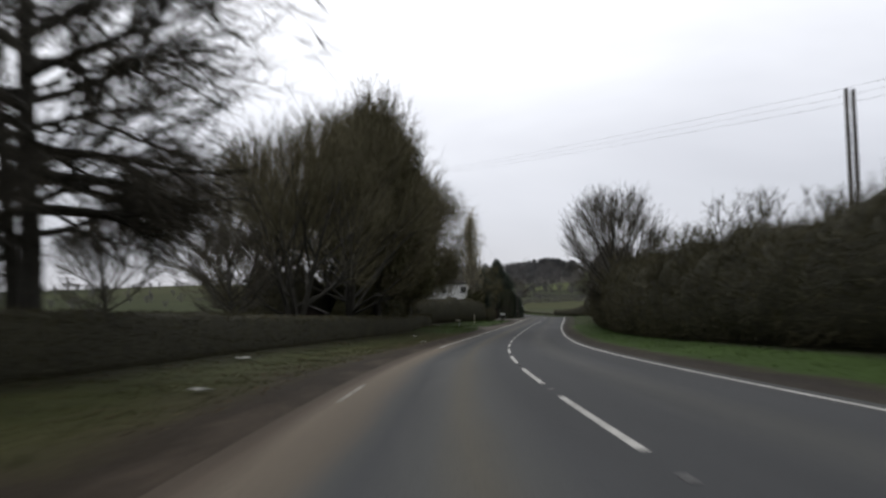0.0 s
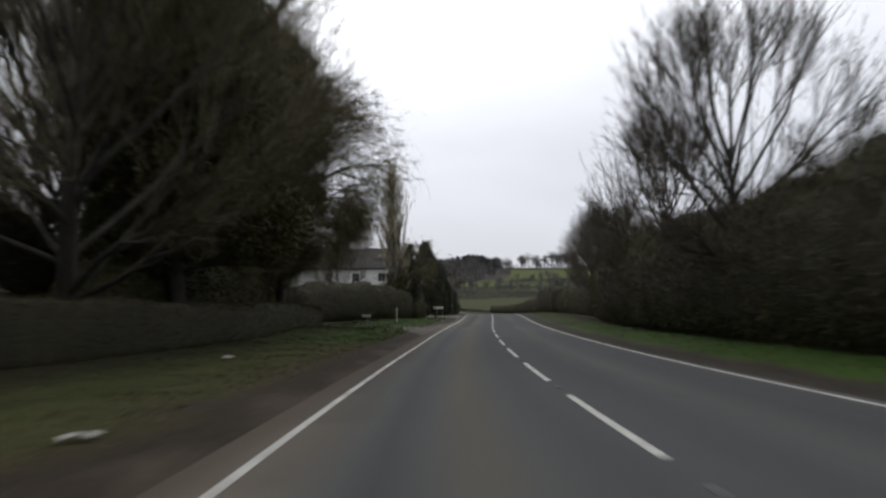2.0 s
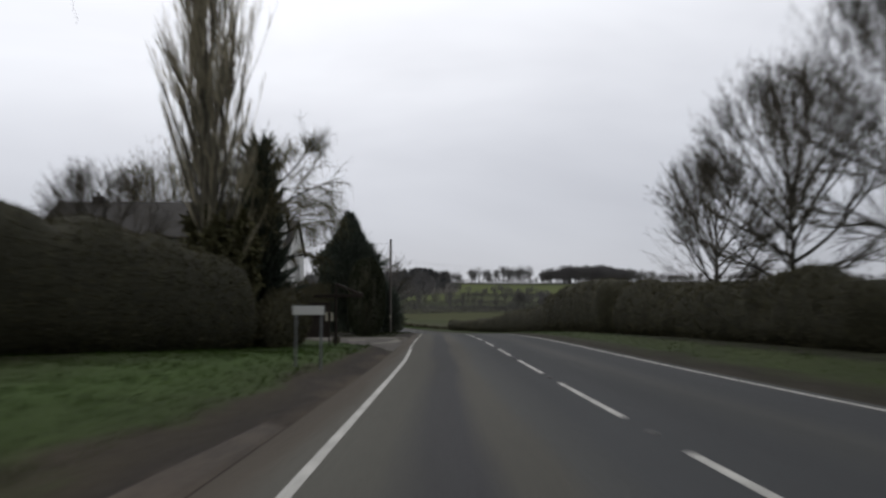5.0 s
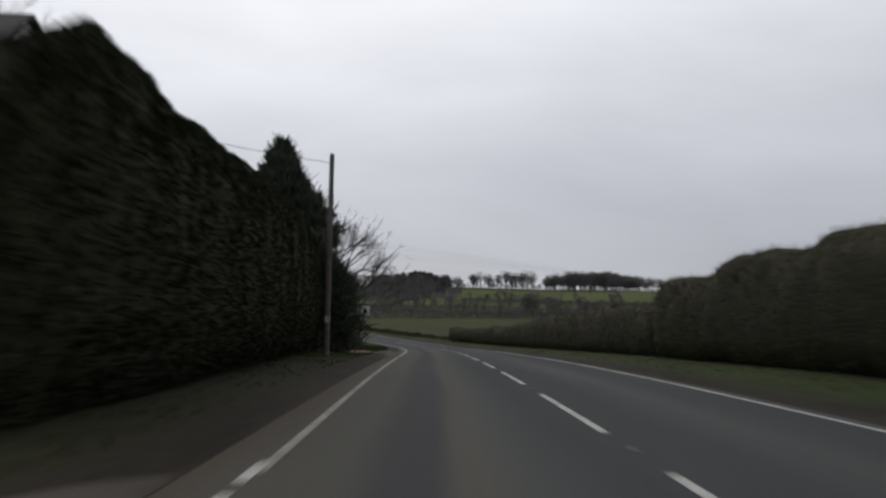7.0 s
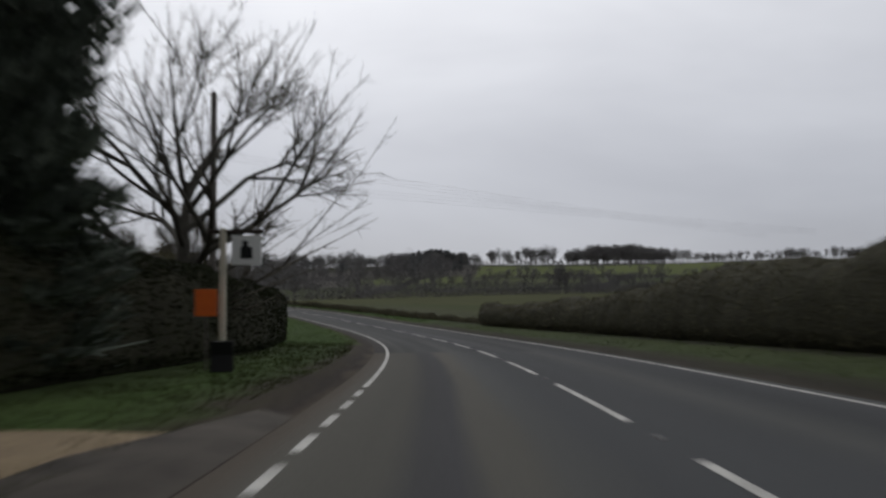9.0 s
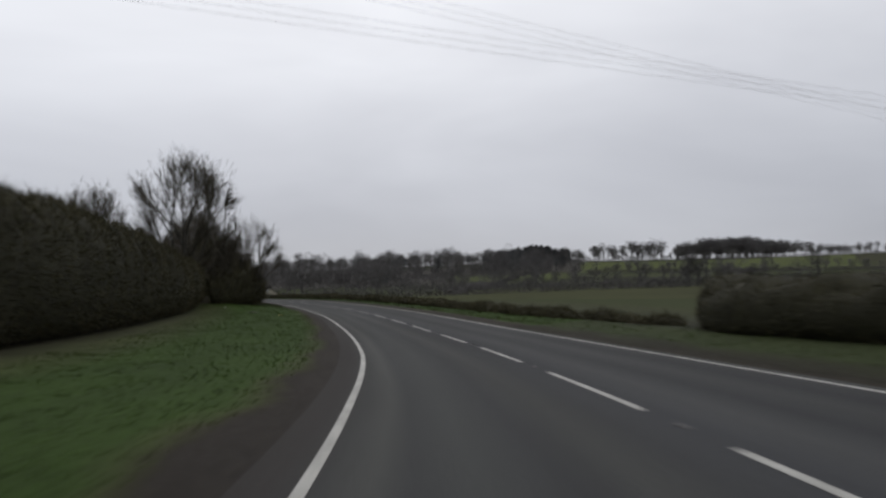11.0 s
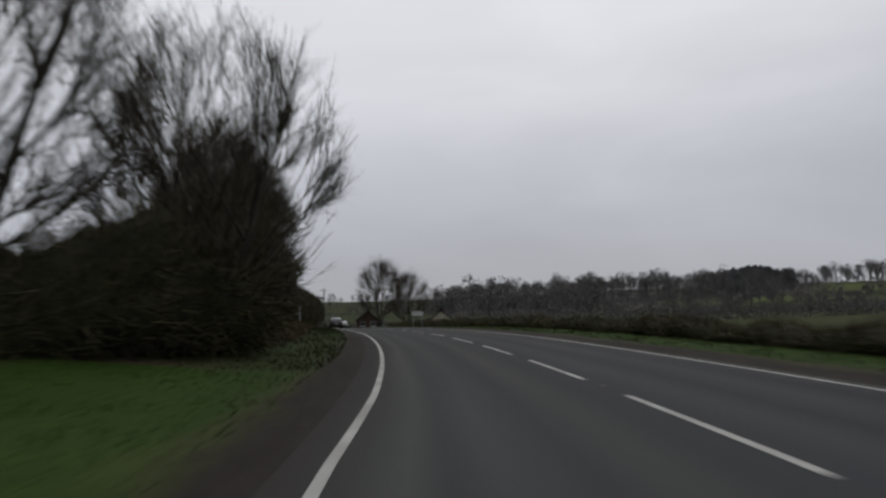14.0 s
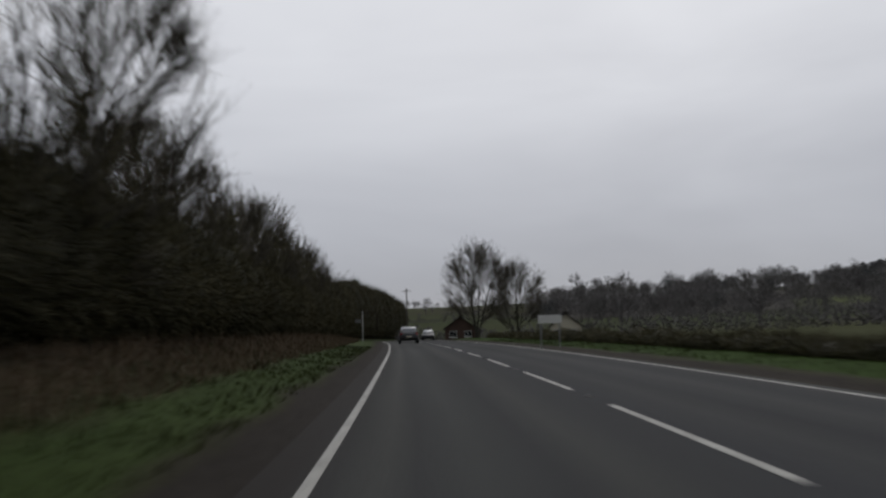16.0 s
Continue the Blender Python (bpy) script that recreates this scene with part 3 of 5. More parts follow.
def ribbon(name, s_values, offsets, width, mat, dz=0.005):
    """A painted line along the road; offsets: (s, metres from the centre)."""
    o = np.array(offsets, float)
    sv = np.asarray(s_values, float)
    u = np.interp(sv, o[:, 0], o[:, 1])[:, None] + np.array([[-0.5, 0.5]]) * width
    return sheet(name, spot(sv[:, None] + 0 * u, u, dz), mat, np.stack([u, sv[:, None] + 0 * u], -1))


NEAR_EDGE = ((45, -3.46), (60, -3.43), (68, -3.4), (82, -3.33), (100, -3.33), (140, -3.29), (150, -3.4), (164, -3.39), (180, -3.44), (200, -3.46), (262, -3.44), (272, -3.37), (288, -3.4), (305, -3.44), (311, -3.44), (319, -3.54), (324, -3.57), (330, -3.48), (550, -3.46))
FAR_EDGE = ((-40, 3.63), (45, 3.63), (60, 3.7), (80, 3.76), (105, 3.76), (135, 3.63), (550, 3.63))
tagged(new("edge_line_right", ribbon("edge_line_right", np.arange(S0, S1, 1.5), FAR_EDGE, 0.115, WHITE_LINE)), "white edge line along the far side", "road marking", kind="structure")
for a, b in ((45, 150), (167, 203), (222, S1)):
    tagged(new("edge_line_left", ribbon("edge_line_left", np.arange(a, b, 1.0), NEAR_EDGE, 0.105, OLD_LINE if a == 167 else WHITE_LINE)), "white edge line along the near side", "road marking", kind="structure")
tagged(new("edge_line_left", strip("edge_line_left", np.arange(14, 19, 1.0), (-3.51, -3.42), OLD_LINE, 0.005)), "stretch of edge line left bare by the mud", "road marking", kind="structure")
for a0, b0, step, size in ((150, 167, 1.5, 1.0), (203, 222, 2.0, 1.2)):
    for a in np.arange(a0, b0, step):
        tagged(new("give_way_dash", strip("give_way_dash", np.linspace(a, a + size, 3), (-3.515, -3.405), WHITE_LINE, 0.005)), "short white edge dash across the entrance", "road marking", "entrance dashes")


# ---------------------------------------------------------------- vegetation kinds
def branch(rng, start, way, length, r, steps, wander, pull, tip=0.35):
    """A crooked tapering branch: its rows for tubes(), and its joints."""
    pts, p, d = [np.array(start, float)], np.array(start, float), unit(np.array(way, float))
    for _ in range(steps):
        d = unit(d + rng.normal(0, wander, 3) + np.array([0, 0, pull]))
        p = p + d * length / steps
        pts.append(p)
    pts = np.array(pts)
    rad = np.linspace(r, r * tip, steps + 1)
    return np.concatenate([pts[:-1], pts[1:], rad[:-1, None], rad[1:, None]], 1), pts


def side_way(rng, d, angle):
    """A way that leaves d by the angle, to any side."""
    e = unit(np.cross(d, rng.normal(0, 1, 3)))
    return d * math.cos(angle) + e * math.sin(angle)


def bare_bush(seed, height, spread, r, base=0.25, limbs=14, kids=7, twigs=7, spray=5, angle=55, up=0.10, leader=0.92, stems=1, twig_r=0.011):
    """A leafless bush of several stems: rows of wood, of fine wood and of twig slips. base: where the side shoots start."""
    rng = np.random.default_rng(seed)
    wood, fine, spr = [], [], []
    for st in range(stems):
        lean = rng.normal(0, 0.06, 3) if stems == 1 else np.array([math.cos(st * 2.4), math.sin(st * 2.4), 0]) * rng.uniform(0.15, 0.38)
        rows, trunk = branch(rng, (0, 0, -0.2), np.array([0, 0, 1]) + lean, height * leader, r / stems**0.4, 9, 0.05, 0.03, 0.12)
        wood.append(rows)
        for i in range(max(4, limbs // stems)):
            q = base + (0.97 - base) * (i + rng.random()) / max(4, limbs // stems)
            k = q * 9
            j = min(int(k), 8)
            at = trunk[j] + (trunk[j + 1] - trunk[j]) * (k - j)
            reach = spread * math.sqrt(max(0.06, 1 - ((q - 0.45) / 0.62) ** 2)) * rng.uniform(0.75, 1.12)
            a = radians(angle) * (1.25 - 0.75 * q) * rng.uniform(0.8, 1.2)
            turn = i * 2.4 + rng.normal(0, 0.3)
            way = np.array([math.cos(turn) * math.sin(a), math.sin(turn) * math.sin(a), math.cos(a)])
            rows, limb = branch(rng, at, way, reach, max(0.025, r * 0.42 * (1 - q * 0.72)), 6, 0.06, up)
            wood.append(rows)
            for c in range(kids):
                v = 0.22 + 0.78 * (c + rng.random()) / kids
                j = min(int(v * 6), 5)
                at2 = limb[j] + (limb[j + 1] - limb[j]) * (v * 6 - j)
                rows, kid = branch(rng, at2, side_way(rng, unit(limb[j + 1] - limb[j]), rng.uniform(0.5, 0.95)), reach * rng.uniform(0.28, 0.5), max(0.014, r * 0.1 * (1 - v * 0.4)), 4, 0.085, up)
                fine.append(rows)
                for w in range(twigs):
                    v2 = 0.15 + 0.85 * (w + rng.random()) / twigs
                    j2 = min(int(v2 * 4), 3)
                    at3 = kid[j2] + (kid[j2 + 1] - kid[j2]) * (v2 * 4 - j2)
                    rows, tw = branch(rng, at3, side_way(rng, unit(kid[j2 + 1] - kid[j2]), rng.uniform(0.35, 0.85)), reach * rng.uniform(0.12, 0.24) + 0.15, twig_r * 1.3, 2, 0.11, up)
                    step = rows[:, 3:6] - rows[:, :3]
                    spr.append(np.concatenate([rows[:, :3], step, unit(np.cross(step, rng.normal(0, 1, step.shape))) * twig_r * 1.2], 1))
                    v3 = rng.random(spray) * 1.99
                    j3 = v3.astype(int)
                    at4 = tw[j3] + (tw[j3 + 1] - tw[j3]) * (v3 - j3)[:, None]
                    d4 = unit(unit(tw[j3 + 1] - tw[j3]) + rng.normal(0, 0.42, (spray, 3)) + np.array([0, 0, up]))
                    al = d4 * (reach * rng.uniform(0.07, 0.16, spray) + 0.14)[:, None]
                    ac = unit(np.cross(al, rng.normal(0, 1, (spray, 3)))) * twig_r
                    spr.append(np.concatenate([at4, al, ac], 1))
    return np.concatenate(wood), np.concatenate(fine), np.concatenate(spr)


def grown_tree(seed, height, wide, low=0.2, limbs=14, depth=4, stems=1, trunk=0.3, leader=0.75, start=0.2, angles=(70, 15), fork=(0.24, 0.6), up=0.12, sides=1,
               spray=6, twig=0.7, twig_r=0.0105, spread=0.4, hang=0.0, strand=0.0, splay=0.2):
    """A leafless tree whose limbs fork again and again until they meet a lumpy rounded outline: rows of wood, of fine wood and of twig slips.
    low: foot of the crown; start: lowest limb; angles: of the lowest and highest limbs from the stem; up, hang and strand bend wood and twigs."""
    rng = np.random.default_rng(seed)
    mid, half = height * (1 + low) / 2, height * (1 - low) / 2
    size = np.array([wide, wide, half])

    def room(p, d):
        """How far it is from p along d to the outline."""
        turn = np.arctan2(d[:, 1], d[:, 0])
        lump = 1 + 0.13 * np.sin(3 * turn + seed) * np.cos(2 * d[:, 2] + seed) + 0.1 * np.sin(5 * turn - 4 * d[:, 2] + 2 * seed)
        e = size[None] * lump[:, None]
        p0, d0 = (p - np.array([0, 0, mid])) / e, d / e
        a, b, c = (d0 * d0).sum(1), (p0 * d0).sum(1), (p0 * p0).sum(1) - 1
        return np.maximum(0.25, (-b + np.sqrt(np.maximum(0.0, b * b - a * c))) / a)

    rows, starts, ways, rads = [], [], [], []
    for st in range(stems):
        d = np.array([rng.normal(0, 0.04), rng.normal(0, 0.04), 1.0])
        if stems > 1:
            d[:2] += np.array([math.cos(st * 2.4 + seed), math.sin(st * 2.4 + seed)]) * splay * rng.uniform(0.6, 1.2)
        r = trunk / stems**0.5
        seg, pts = branch(rng, np.array([0, 0, -0.25]) + d * [0.9, 0.9, 0] * (stems > 1), d, height * leader * rng.uniform(0.88, 1.0), r, 10, 0.035, 0.02, 0.3)
        seg[0, 6] *= 1.45
        rows.append(seg)
        n = max(3, round(limbs / stems))
        for i in range(n):
            q = (i + rng.uniform(0.1, 0.9)) / n
            k = min(9.99, max(0.05, (start + (1 - start) * q) * 10))
            j = int(k)
            a = radians(angles[0] + (angles[1] - angles[0]) * q) * rng.uniform(0.85, 1.15)
            turn = i * 2.4 + st + rng.normal(0, 0.25)
            axis = unit(pts[j + 1] - pts[j])
            ways.append(unit(axis * math.cos(a) + np.array([math.cos(turn), math.sin(turn), 0]) * math.sin(a)))
            starts.append(pts[j] + (pts[j + 1] - pts[j]) * (k - j))
            rads.append(r * (0.5 - 0.22 * q))
    p, d, r = np.array(starts), np.array(ways), np.array(rads)
    tips_p, tips_d = [], []
    for level in range(depth + 1):
        last = level == depth
        n = len(p)
        long = room(p, d) * (rng.uniform(0.5, 1.04, n) if last else rng.uniform(0.3, 0.46, n))
        cuts, at, way = 3, p, d
        lean = np.array([0, 0, up - hang * 0.35 * (level >= depth - 1)])
        joints = [p]
        for c in range(cuts):
            way = unit(way + rng.normal(0, 0.07, (n, 3)) + lean * 0.33)
            to = at + way * (long / cuts)[:, None]
            r0, r1 = r * (1 - 0.3 * c / cuts), r * (1 - 0.3 * (c + 1) / cuts)
            if last:
                r0, r1 = r * (1 - 0.6 * c / cuts), r * (1 - 0.6 * (c + 1) / cuts)
            rows.append(np.concatenate([at, to, r0[:, None], r1[:, None]], 1))
            if level >= depth - 1:
                tips_p.append((at + to) / 2)
                tips_d.append(way)
            at = to
            joints.append(to)
        if last:
            break
        new_p, new_d, new_r = [at], [unit(way + rng.normal(0, 0.09, (n, 3)))], [r * 0.62]
        for c in range(2 + sides):
            side = unit(np.cross(way, rng.normal(0, 1, (n, 3))))
            a = rng.uniform(fork[0], fork[1], n)[:, None]
            if c < 2:
                base, rr = at, r * rng.uniform(0.4, 0.56, n)
            else:
                v = rng.uniform(0.15, 0.9, n)[:, None]
                base, rr, a = p + (joints[1] - p) * np.minimum(1, v * 3) * (v < 0.33) + (v >= 0.33) * (joints[1] - p + (at - joints[1]) * (v - 0.33) / 0.67), r * 0.34, a * 1.25
            new_p.append(base)
            new_d.append(unit(way * np.cos(a) + side * np.sin(a) + lean * 0.5))
            new_r.append(rr)
        p, d, r = np.concatenate(new_p), np.concatenate(new_d), np.maximum(0.0045, np.concatenate(new_r))
        inside = (((p - np.array([0, 0, mid])) / size) ** 2).sum(1) < 1.1
        p, d, r = p[inside], d[inside], r[inside]
    rows = np.concatenate(rows)
    big = rows[:, 6] > 0.03
    tp, td = np.concatenate(tips_p), np.concatenate(tips_d)
    k = np.repeat(np.arange(len(tp)), spray)
    n = len(k)
    at = tp[k] + td[k] * rng.uniform(-0.25, 0.3, (n, 1))
    d = unit(td[k] + rng.normal(0, spread, (n, 3)) + np.array([0, 0, 0.7 * up - hang]))
    al = d * (twig * rng.uniform(0.3, 1.2, n))[:, None]
    spr = [np.concatenate([at, al, unit(np.cross(al, rng.normal(0, 1, al.shape))) * twig_r], 1)]
    if strand:
        k = rng.integers(0, len(tp), len(tp) * 3)
        q, d2 = tp[k], unit(td[k] + rng.normal(0, 0.4, (len(k), 3)))
        piece = strand * rng.uniform(0.3, 1.15, len(k)) / 4
        for _ in range(4):
            d2 = unit(d2 * [0.62, 0.62, 1] + np.array([0, 0, -0.45]))
            al2 = d2 * piece[:, None]
            spr.append(np.concatenate([q, al2, unit(np.cross(al2, rng.normal(0, 1, al2.shape))) * twig_r * 0.8], 1))
            q = q + al2
    return rows[big], rows[~big], np.concatenate(spr)


def tree_thing(name, m, label, wood, fine, spr, bark, twig, extra=(), scale=1.0, category="bare tree", group=""):
    ob = empty(name, m, label, category, group)
    ob.scale = (scale,) * 3
    v, f = tubes(wood, 6)
    part("trunk", mesh("trunk", v, f, bark, smooth=True), ob)
    v, f = tubes(fine, 3)
    v2, f2 = blades(spr[:, :3], spr[:, 3:6], spr[:, 6:9])
    part("crown", mesh("crown", np.concatenate([v, v2]), np.concatenate([f, f2 + len(v)]), twig), ob)
    for nm, data, lab in extra:
        part(nm, data, ob, lab)
    return ob


def again(ob, m, scale=1.0, label=""):
    c = copy_thing(ob, m)
    c.scale = (scale,) * 3
    if label:
        c["label"] = label
    return c


def leaf_cloud(name, rng, centres, radii, count, size, mat, flat=0.6, longer=1.4):
    """Many small leaves scattered in soft clumps."""
    k = rng.integers(0, len(centres), count)
    d = unit(rng.normal(0, 1, (count, 3)))
    at = centres[k] + d * (radii[k] * rng.uniform(0.35, 1.08, count) ** 0.5)[:, None]
    along = unit(d + rng.normal(0, flat, (count, 3))) * (size * longer * rng.uniform(0.6, 1.3, count))[:, None]
    across = unit(np.cross(along, rng.normal(0, 1, (count, 3)))) * (size * 0.5 * rng.uniform(0.6, 1.2, count))[:, None]
    v, f = blades(at, along, across)
    return mesh(name, v, f, mat)


def hedge(name, stations, label, core, leaf, per_metre=120, leaf_long=0.25, leaf_wide=0.03, shag=0.15, lift=0.0, seed=1, square=3.5, category="hedge", tops=0.0):
    """A hedge along the road: stations of (s, u, half width, height); a dense inside with twigs and leaves all over it."""
    rng = np.random.default_rng(seed)
    st = np.array(stations, float)
    s = np.arange(st[0, 0], st[-1, 0] + 0.01, 0.6)
    u, w, h = (np.interp(s, st[:, 0], st[:, k]) for k in (1, 2, 3))
    n = 18
    ang = np.linspace(-0.5 * np.pi, 1.5 * np.pi, n, endpoint=False) + np.pi / n
    ca, sa = np.cos(ang), np.sin(ang)
    cx, cz = np.sign(ca) * np.abs(ca) ** (2 / square), np.sign(sa) * np.abs(sa) ** (2 / square)
    ends = np.minimum(1, np.sqrt(np.clip((s - s[0] + 0.15) / 1.2, 0.02, 1)))
    ends = np.minimum(ends, np.sqrt(np.clip((s[-1] - s + 0.15) / 1.2, 0.02, 1)))
    big = np.array([noise.noise((a * 0.35, seed * 7.1, 0)) + 0.6 * noise.noise((a * 1.1, seed * 3.3, 4)) for a in s])
    bump = np.array([[noise.noise((a * 0.8, math.cos(t) * 1.5 + seed, math.sin(t) * 1.5)) + 0.5 * noise.noise((a * 2.3, math.cos(t) * 3, math.sin(t) * 3 + seed)) for t in ang] for a in s])
    ww = (w * ends)[:, None] * (1 + 0.5 * shag * bump / np.maximum(w, 0.4)[:, None] * 1.2) - 0.08
    hh = (h * (0.55 + 0.45 * ends) + shag * 1.6 * big)[:, None] + shag * bump
    ground = spot(s, u, lift)
    right = np.stack([np.interp(s, ROAD_S, ROAD_T[:, 1]), -np.interp(s, ROAD_S, ROAD_T[:, 0]), 0 * s], -1)
    rows = ground[:, None] + right[:, None] * (cx[None] * ww)[..., None]
    rows[..., 2] += (cz[None] * 0.5 + 0.5) * hh - 0.15
    rows = np.concatenate([rows, rows[:, :1]], 1)
    first, last = rows[0].mean(0), rows[-1].mean(0)
    rows = np.concatenate([np.broadcast_to(first, rows[:1].shape), rows, np.broadcast_to(last, rows[:1].shape)])
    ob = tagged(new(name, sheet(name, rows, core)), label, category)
    count = int((s[-1] - s[0]) * per_metre)
    i, j = rng.random(count) * (len(s) - 1), rng.random(count) * n
    keep = cz[(j.astype(int)) % n] > -0.93
    i, j = i[keep], j[keep]
    a, b = i.astype(int) + 1, j.astype(int)
    fi, fj = (i % 1)[:, None], (j % 1)[:, None]
    at = (rows[a, b] * (1 - fi) + rows[a + 1, b] * fi) * (1 - fj) + (rows[a, b + 1] * (1 - fi) + rows[a + 1, b + 1] * fi) * fj
    nrm = right[a - 1] * cx[b % n][:, None] + np.array([0, 0, 1.0]) * cz[b % n][:, None]
    k = len(at)
    longer = rng.uniform(0.5, 1.3, k)
    longer = longer * (1 + tops * np.clip(cz[b % n], 0, 1) * rng.random(k) ** 3)
    way = unit(nrm * 0.8 + rng.normal(0, 0.55, (k, 3)) + np.array([0, 0, 0.35]))
    along_v = way * (leaf_long * longer)[:, None]
    across = unit(np.cross(way, rng.normal(0, 1, (k, 3)))) * (leaf_wide * 0.5 * rng.uniform(0.7, 1.4, k))[:, None]
    v, f = blades(at - along_v * 0.25, along_v, across)
    part("foliage", mesh(name + "_leaves", v, f, leaf), ob)
    return ob


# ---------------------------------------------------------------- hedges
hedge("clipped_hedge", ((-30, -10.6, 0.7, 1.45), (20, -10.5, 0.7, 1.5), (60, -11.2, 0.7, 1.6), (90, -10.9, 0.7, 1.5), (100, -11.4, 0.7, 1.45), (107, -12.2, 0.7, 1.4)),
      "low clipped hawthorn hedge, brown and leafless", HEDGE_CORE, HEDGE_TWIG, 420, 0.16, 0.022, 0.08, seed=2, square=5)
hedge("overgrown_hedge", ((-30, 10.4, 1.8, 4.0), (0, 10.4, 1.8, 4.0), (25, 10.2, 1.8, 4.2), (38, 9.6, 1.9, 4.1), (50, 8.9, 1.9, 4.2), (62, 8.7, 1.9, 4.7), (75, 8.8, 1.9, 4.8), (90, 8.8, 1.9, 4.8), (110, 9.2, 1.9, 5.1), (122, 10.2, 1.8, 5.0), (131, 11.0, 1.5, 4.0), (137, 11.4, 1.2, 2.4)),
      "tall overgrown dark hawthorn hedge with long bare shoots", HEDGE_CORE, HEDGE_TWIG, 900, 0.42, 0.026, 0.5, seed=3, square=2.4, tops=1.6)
hedge("tall_clipped_hedge", ((140, 11.2, 1.2, 2.4), (146, 11.0, 1.2, 2.5), (160, 10.7, 1.3, 2.65), (166, 10.3, 1.4, 2.95), (172, 10.1, 1.5, 3.05)),
      "tall hedge, brown and leafless, uneven at its top", HEDGE_CORE, HEDGE_TWIG, 620, 0.3, 0.026, 0.34, seed=4, square=2.7, tops=1.0)
hedge("tall_clipped_hedge", ((173, 10.0, 1.5, 3.5), (181, 9.8, 1.6, 3.85), (188, 9.7, 1.7, 3.8), (195, 9.6, 1.7, 3.6), (201.5, 9.6, 1.7, 3.5)),
      "tall square block of brown leafless hedge", HEDGE_CORE, HEDGE_TWIG, 640, 0.24, 0.026, 0.26, seed=16, square=3.2, tops=0.6)
hedge("tall_clipped_hedge", ((202.5, 10, 1.4, 2.6), (212, 10, 1.4, 2.9), (218, 10.1, 1.4, 3.0), (240, 10.1, 1.3, 2.9), (256, 9.9, 1.3, 2.1), (276, 8.6, 1.2, 1.7), (281, 9.4, 1.1, 1.5)),
      "lower brown leafless hedge along the far verge", HEDGE_CORE, HEDGE_TWIG, 420, 0.24, 0.028, 0.24, seed=17, square=2.8)
hedge("garden_hedge", ((108, -14.5, 1.2, 2.4), (118, -14.5, 1.4, 3.4), (130, -13.0, 1.5, 3.7), (138, -11.5, 1.4, 3.6), (146, -10.2, 1.3, 3.2), (149, -10.0, 1.0, 2.4)),
      "tall brown beech garden hedge in front of the house", HEDGE_CORE, HEDGE_TWIG, 700, 0.18, 0.032, 0.2, seed=5, square=2.6)
hedge("laurel_bank", ((76, -15.2, 1.2, 2.4), (84, -15.0, 2.2, 4.0), (91, -14.9, 2.3, 4.4), (96.5, -14.9, 2.0, 4.0), (100, -15, 1.4, 3.0), (106, -15.6, 1.2, 2.4)),
      "dark laurel undergrowth below the trees", HEDGE_CORE, IVY, 1500, 0.17, 0.09, 0.4, seed=12, square=2.3, category="shrubs")
hedge("undergrowth", ((52, -17, 1.0, 1.6), (58, -17.5, 1.4, 2.3), (65, -18.8, 1.5, 3.0), (70, -20, 1.8, 5.2), (80, -19.5, 1.8, 5.4), (86, -19, 1.4, 4.0)),
      "dark tangled undergrowth behind the clipped hedge", HEDGE_CORE, HEDGE_TWIG, 500, 0.5, 0.035, 0.4, seed=72, square=2.2, tops=1.0, category="undergrowth")
hedge("undergrowth", ((91, -19.5, 1.6, 3.2), (94, -18.8, 2.4, 5.0), (100, -19.0, 2.4, 4.0), (107, -20, 1.4, 3.0)),
      "dense dark undergrowth of saplings below the tall trees", HEDGE_CORE, HEDGE_TWIG, 900, 0.6, 0.045, 0.9, seed=14, square=2.0, tops=1.8, category="thicket")
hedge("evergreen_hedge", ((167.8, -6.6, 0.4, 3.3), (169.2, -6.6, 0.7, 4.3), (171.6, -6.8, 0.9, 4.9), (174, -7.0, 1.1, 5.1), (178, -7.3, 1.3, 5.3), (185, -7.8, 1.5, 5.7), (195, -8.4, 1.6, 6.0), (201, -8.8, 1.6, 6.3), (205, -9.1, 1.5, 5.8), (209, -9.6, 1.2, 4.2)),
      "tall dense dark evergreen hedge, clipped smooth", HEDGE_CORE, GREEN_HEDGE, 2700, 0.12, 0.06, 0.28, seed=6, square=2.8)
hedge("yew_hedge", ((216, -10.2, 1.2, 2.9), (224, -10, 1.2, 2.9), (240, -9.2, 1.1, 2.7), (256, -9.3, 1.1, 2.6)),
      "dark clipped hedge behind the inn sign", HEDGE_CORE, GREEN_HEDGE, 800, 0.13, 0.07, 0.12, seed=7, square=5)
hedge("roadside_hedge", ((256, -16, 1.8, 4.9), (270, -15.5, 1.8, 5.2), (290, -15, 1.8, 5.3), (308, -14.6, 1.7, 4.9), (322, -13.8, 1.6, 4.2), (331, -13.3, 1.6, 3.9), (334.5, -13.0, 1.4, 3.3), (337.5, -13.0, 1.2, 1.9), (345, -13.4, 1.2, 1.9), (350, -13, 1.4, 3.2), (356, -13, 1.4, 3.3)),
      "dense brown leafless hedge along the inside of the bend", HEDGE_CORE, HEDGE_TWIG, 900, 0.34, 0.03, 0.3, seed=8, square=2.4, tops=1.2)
hedge("low_hedge", ((283, 9.2, 0.5, 0.35), (300, 7.6, 0.6, 0.45), (330, 7.2, 0.7, 0.55), (380, 7.4, 0.7, 0.5), (430, 7.8, 0.7, 0.5), (460, 8.2, 0.7, 0.5)),
      "low dark cut hedge at the edge of the field", HEDGE_CORE, HEDGE_TWIG, 420, 0.3, 0.03, 0.22, seed=9, square=2.0, tops=0.8)
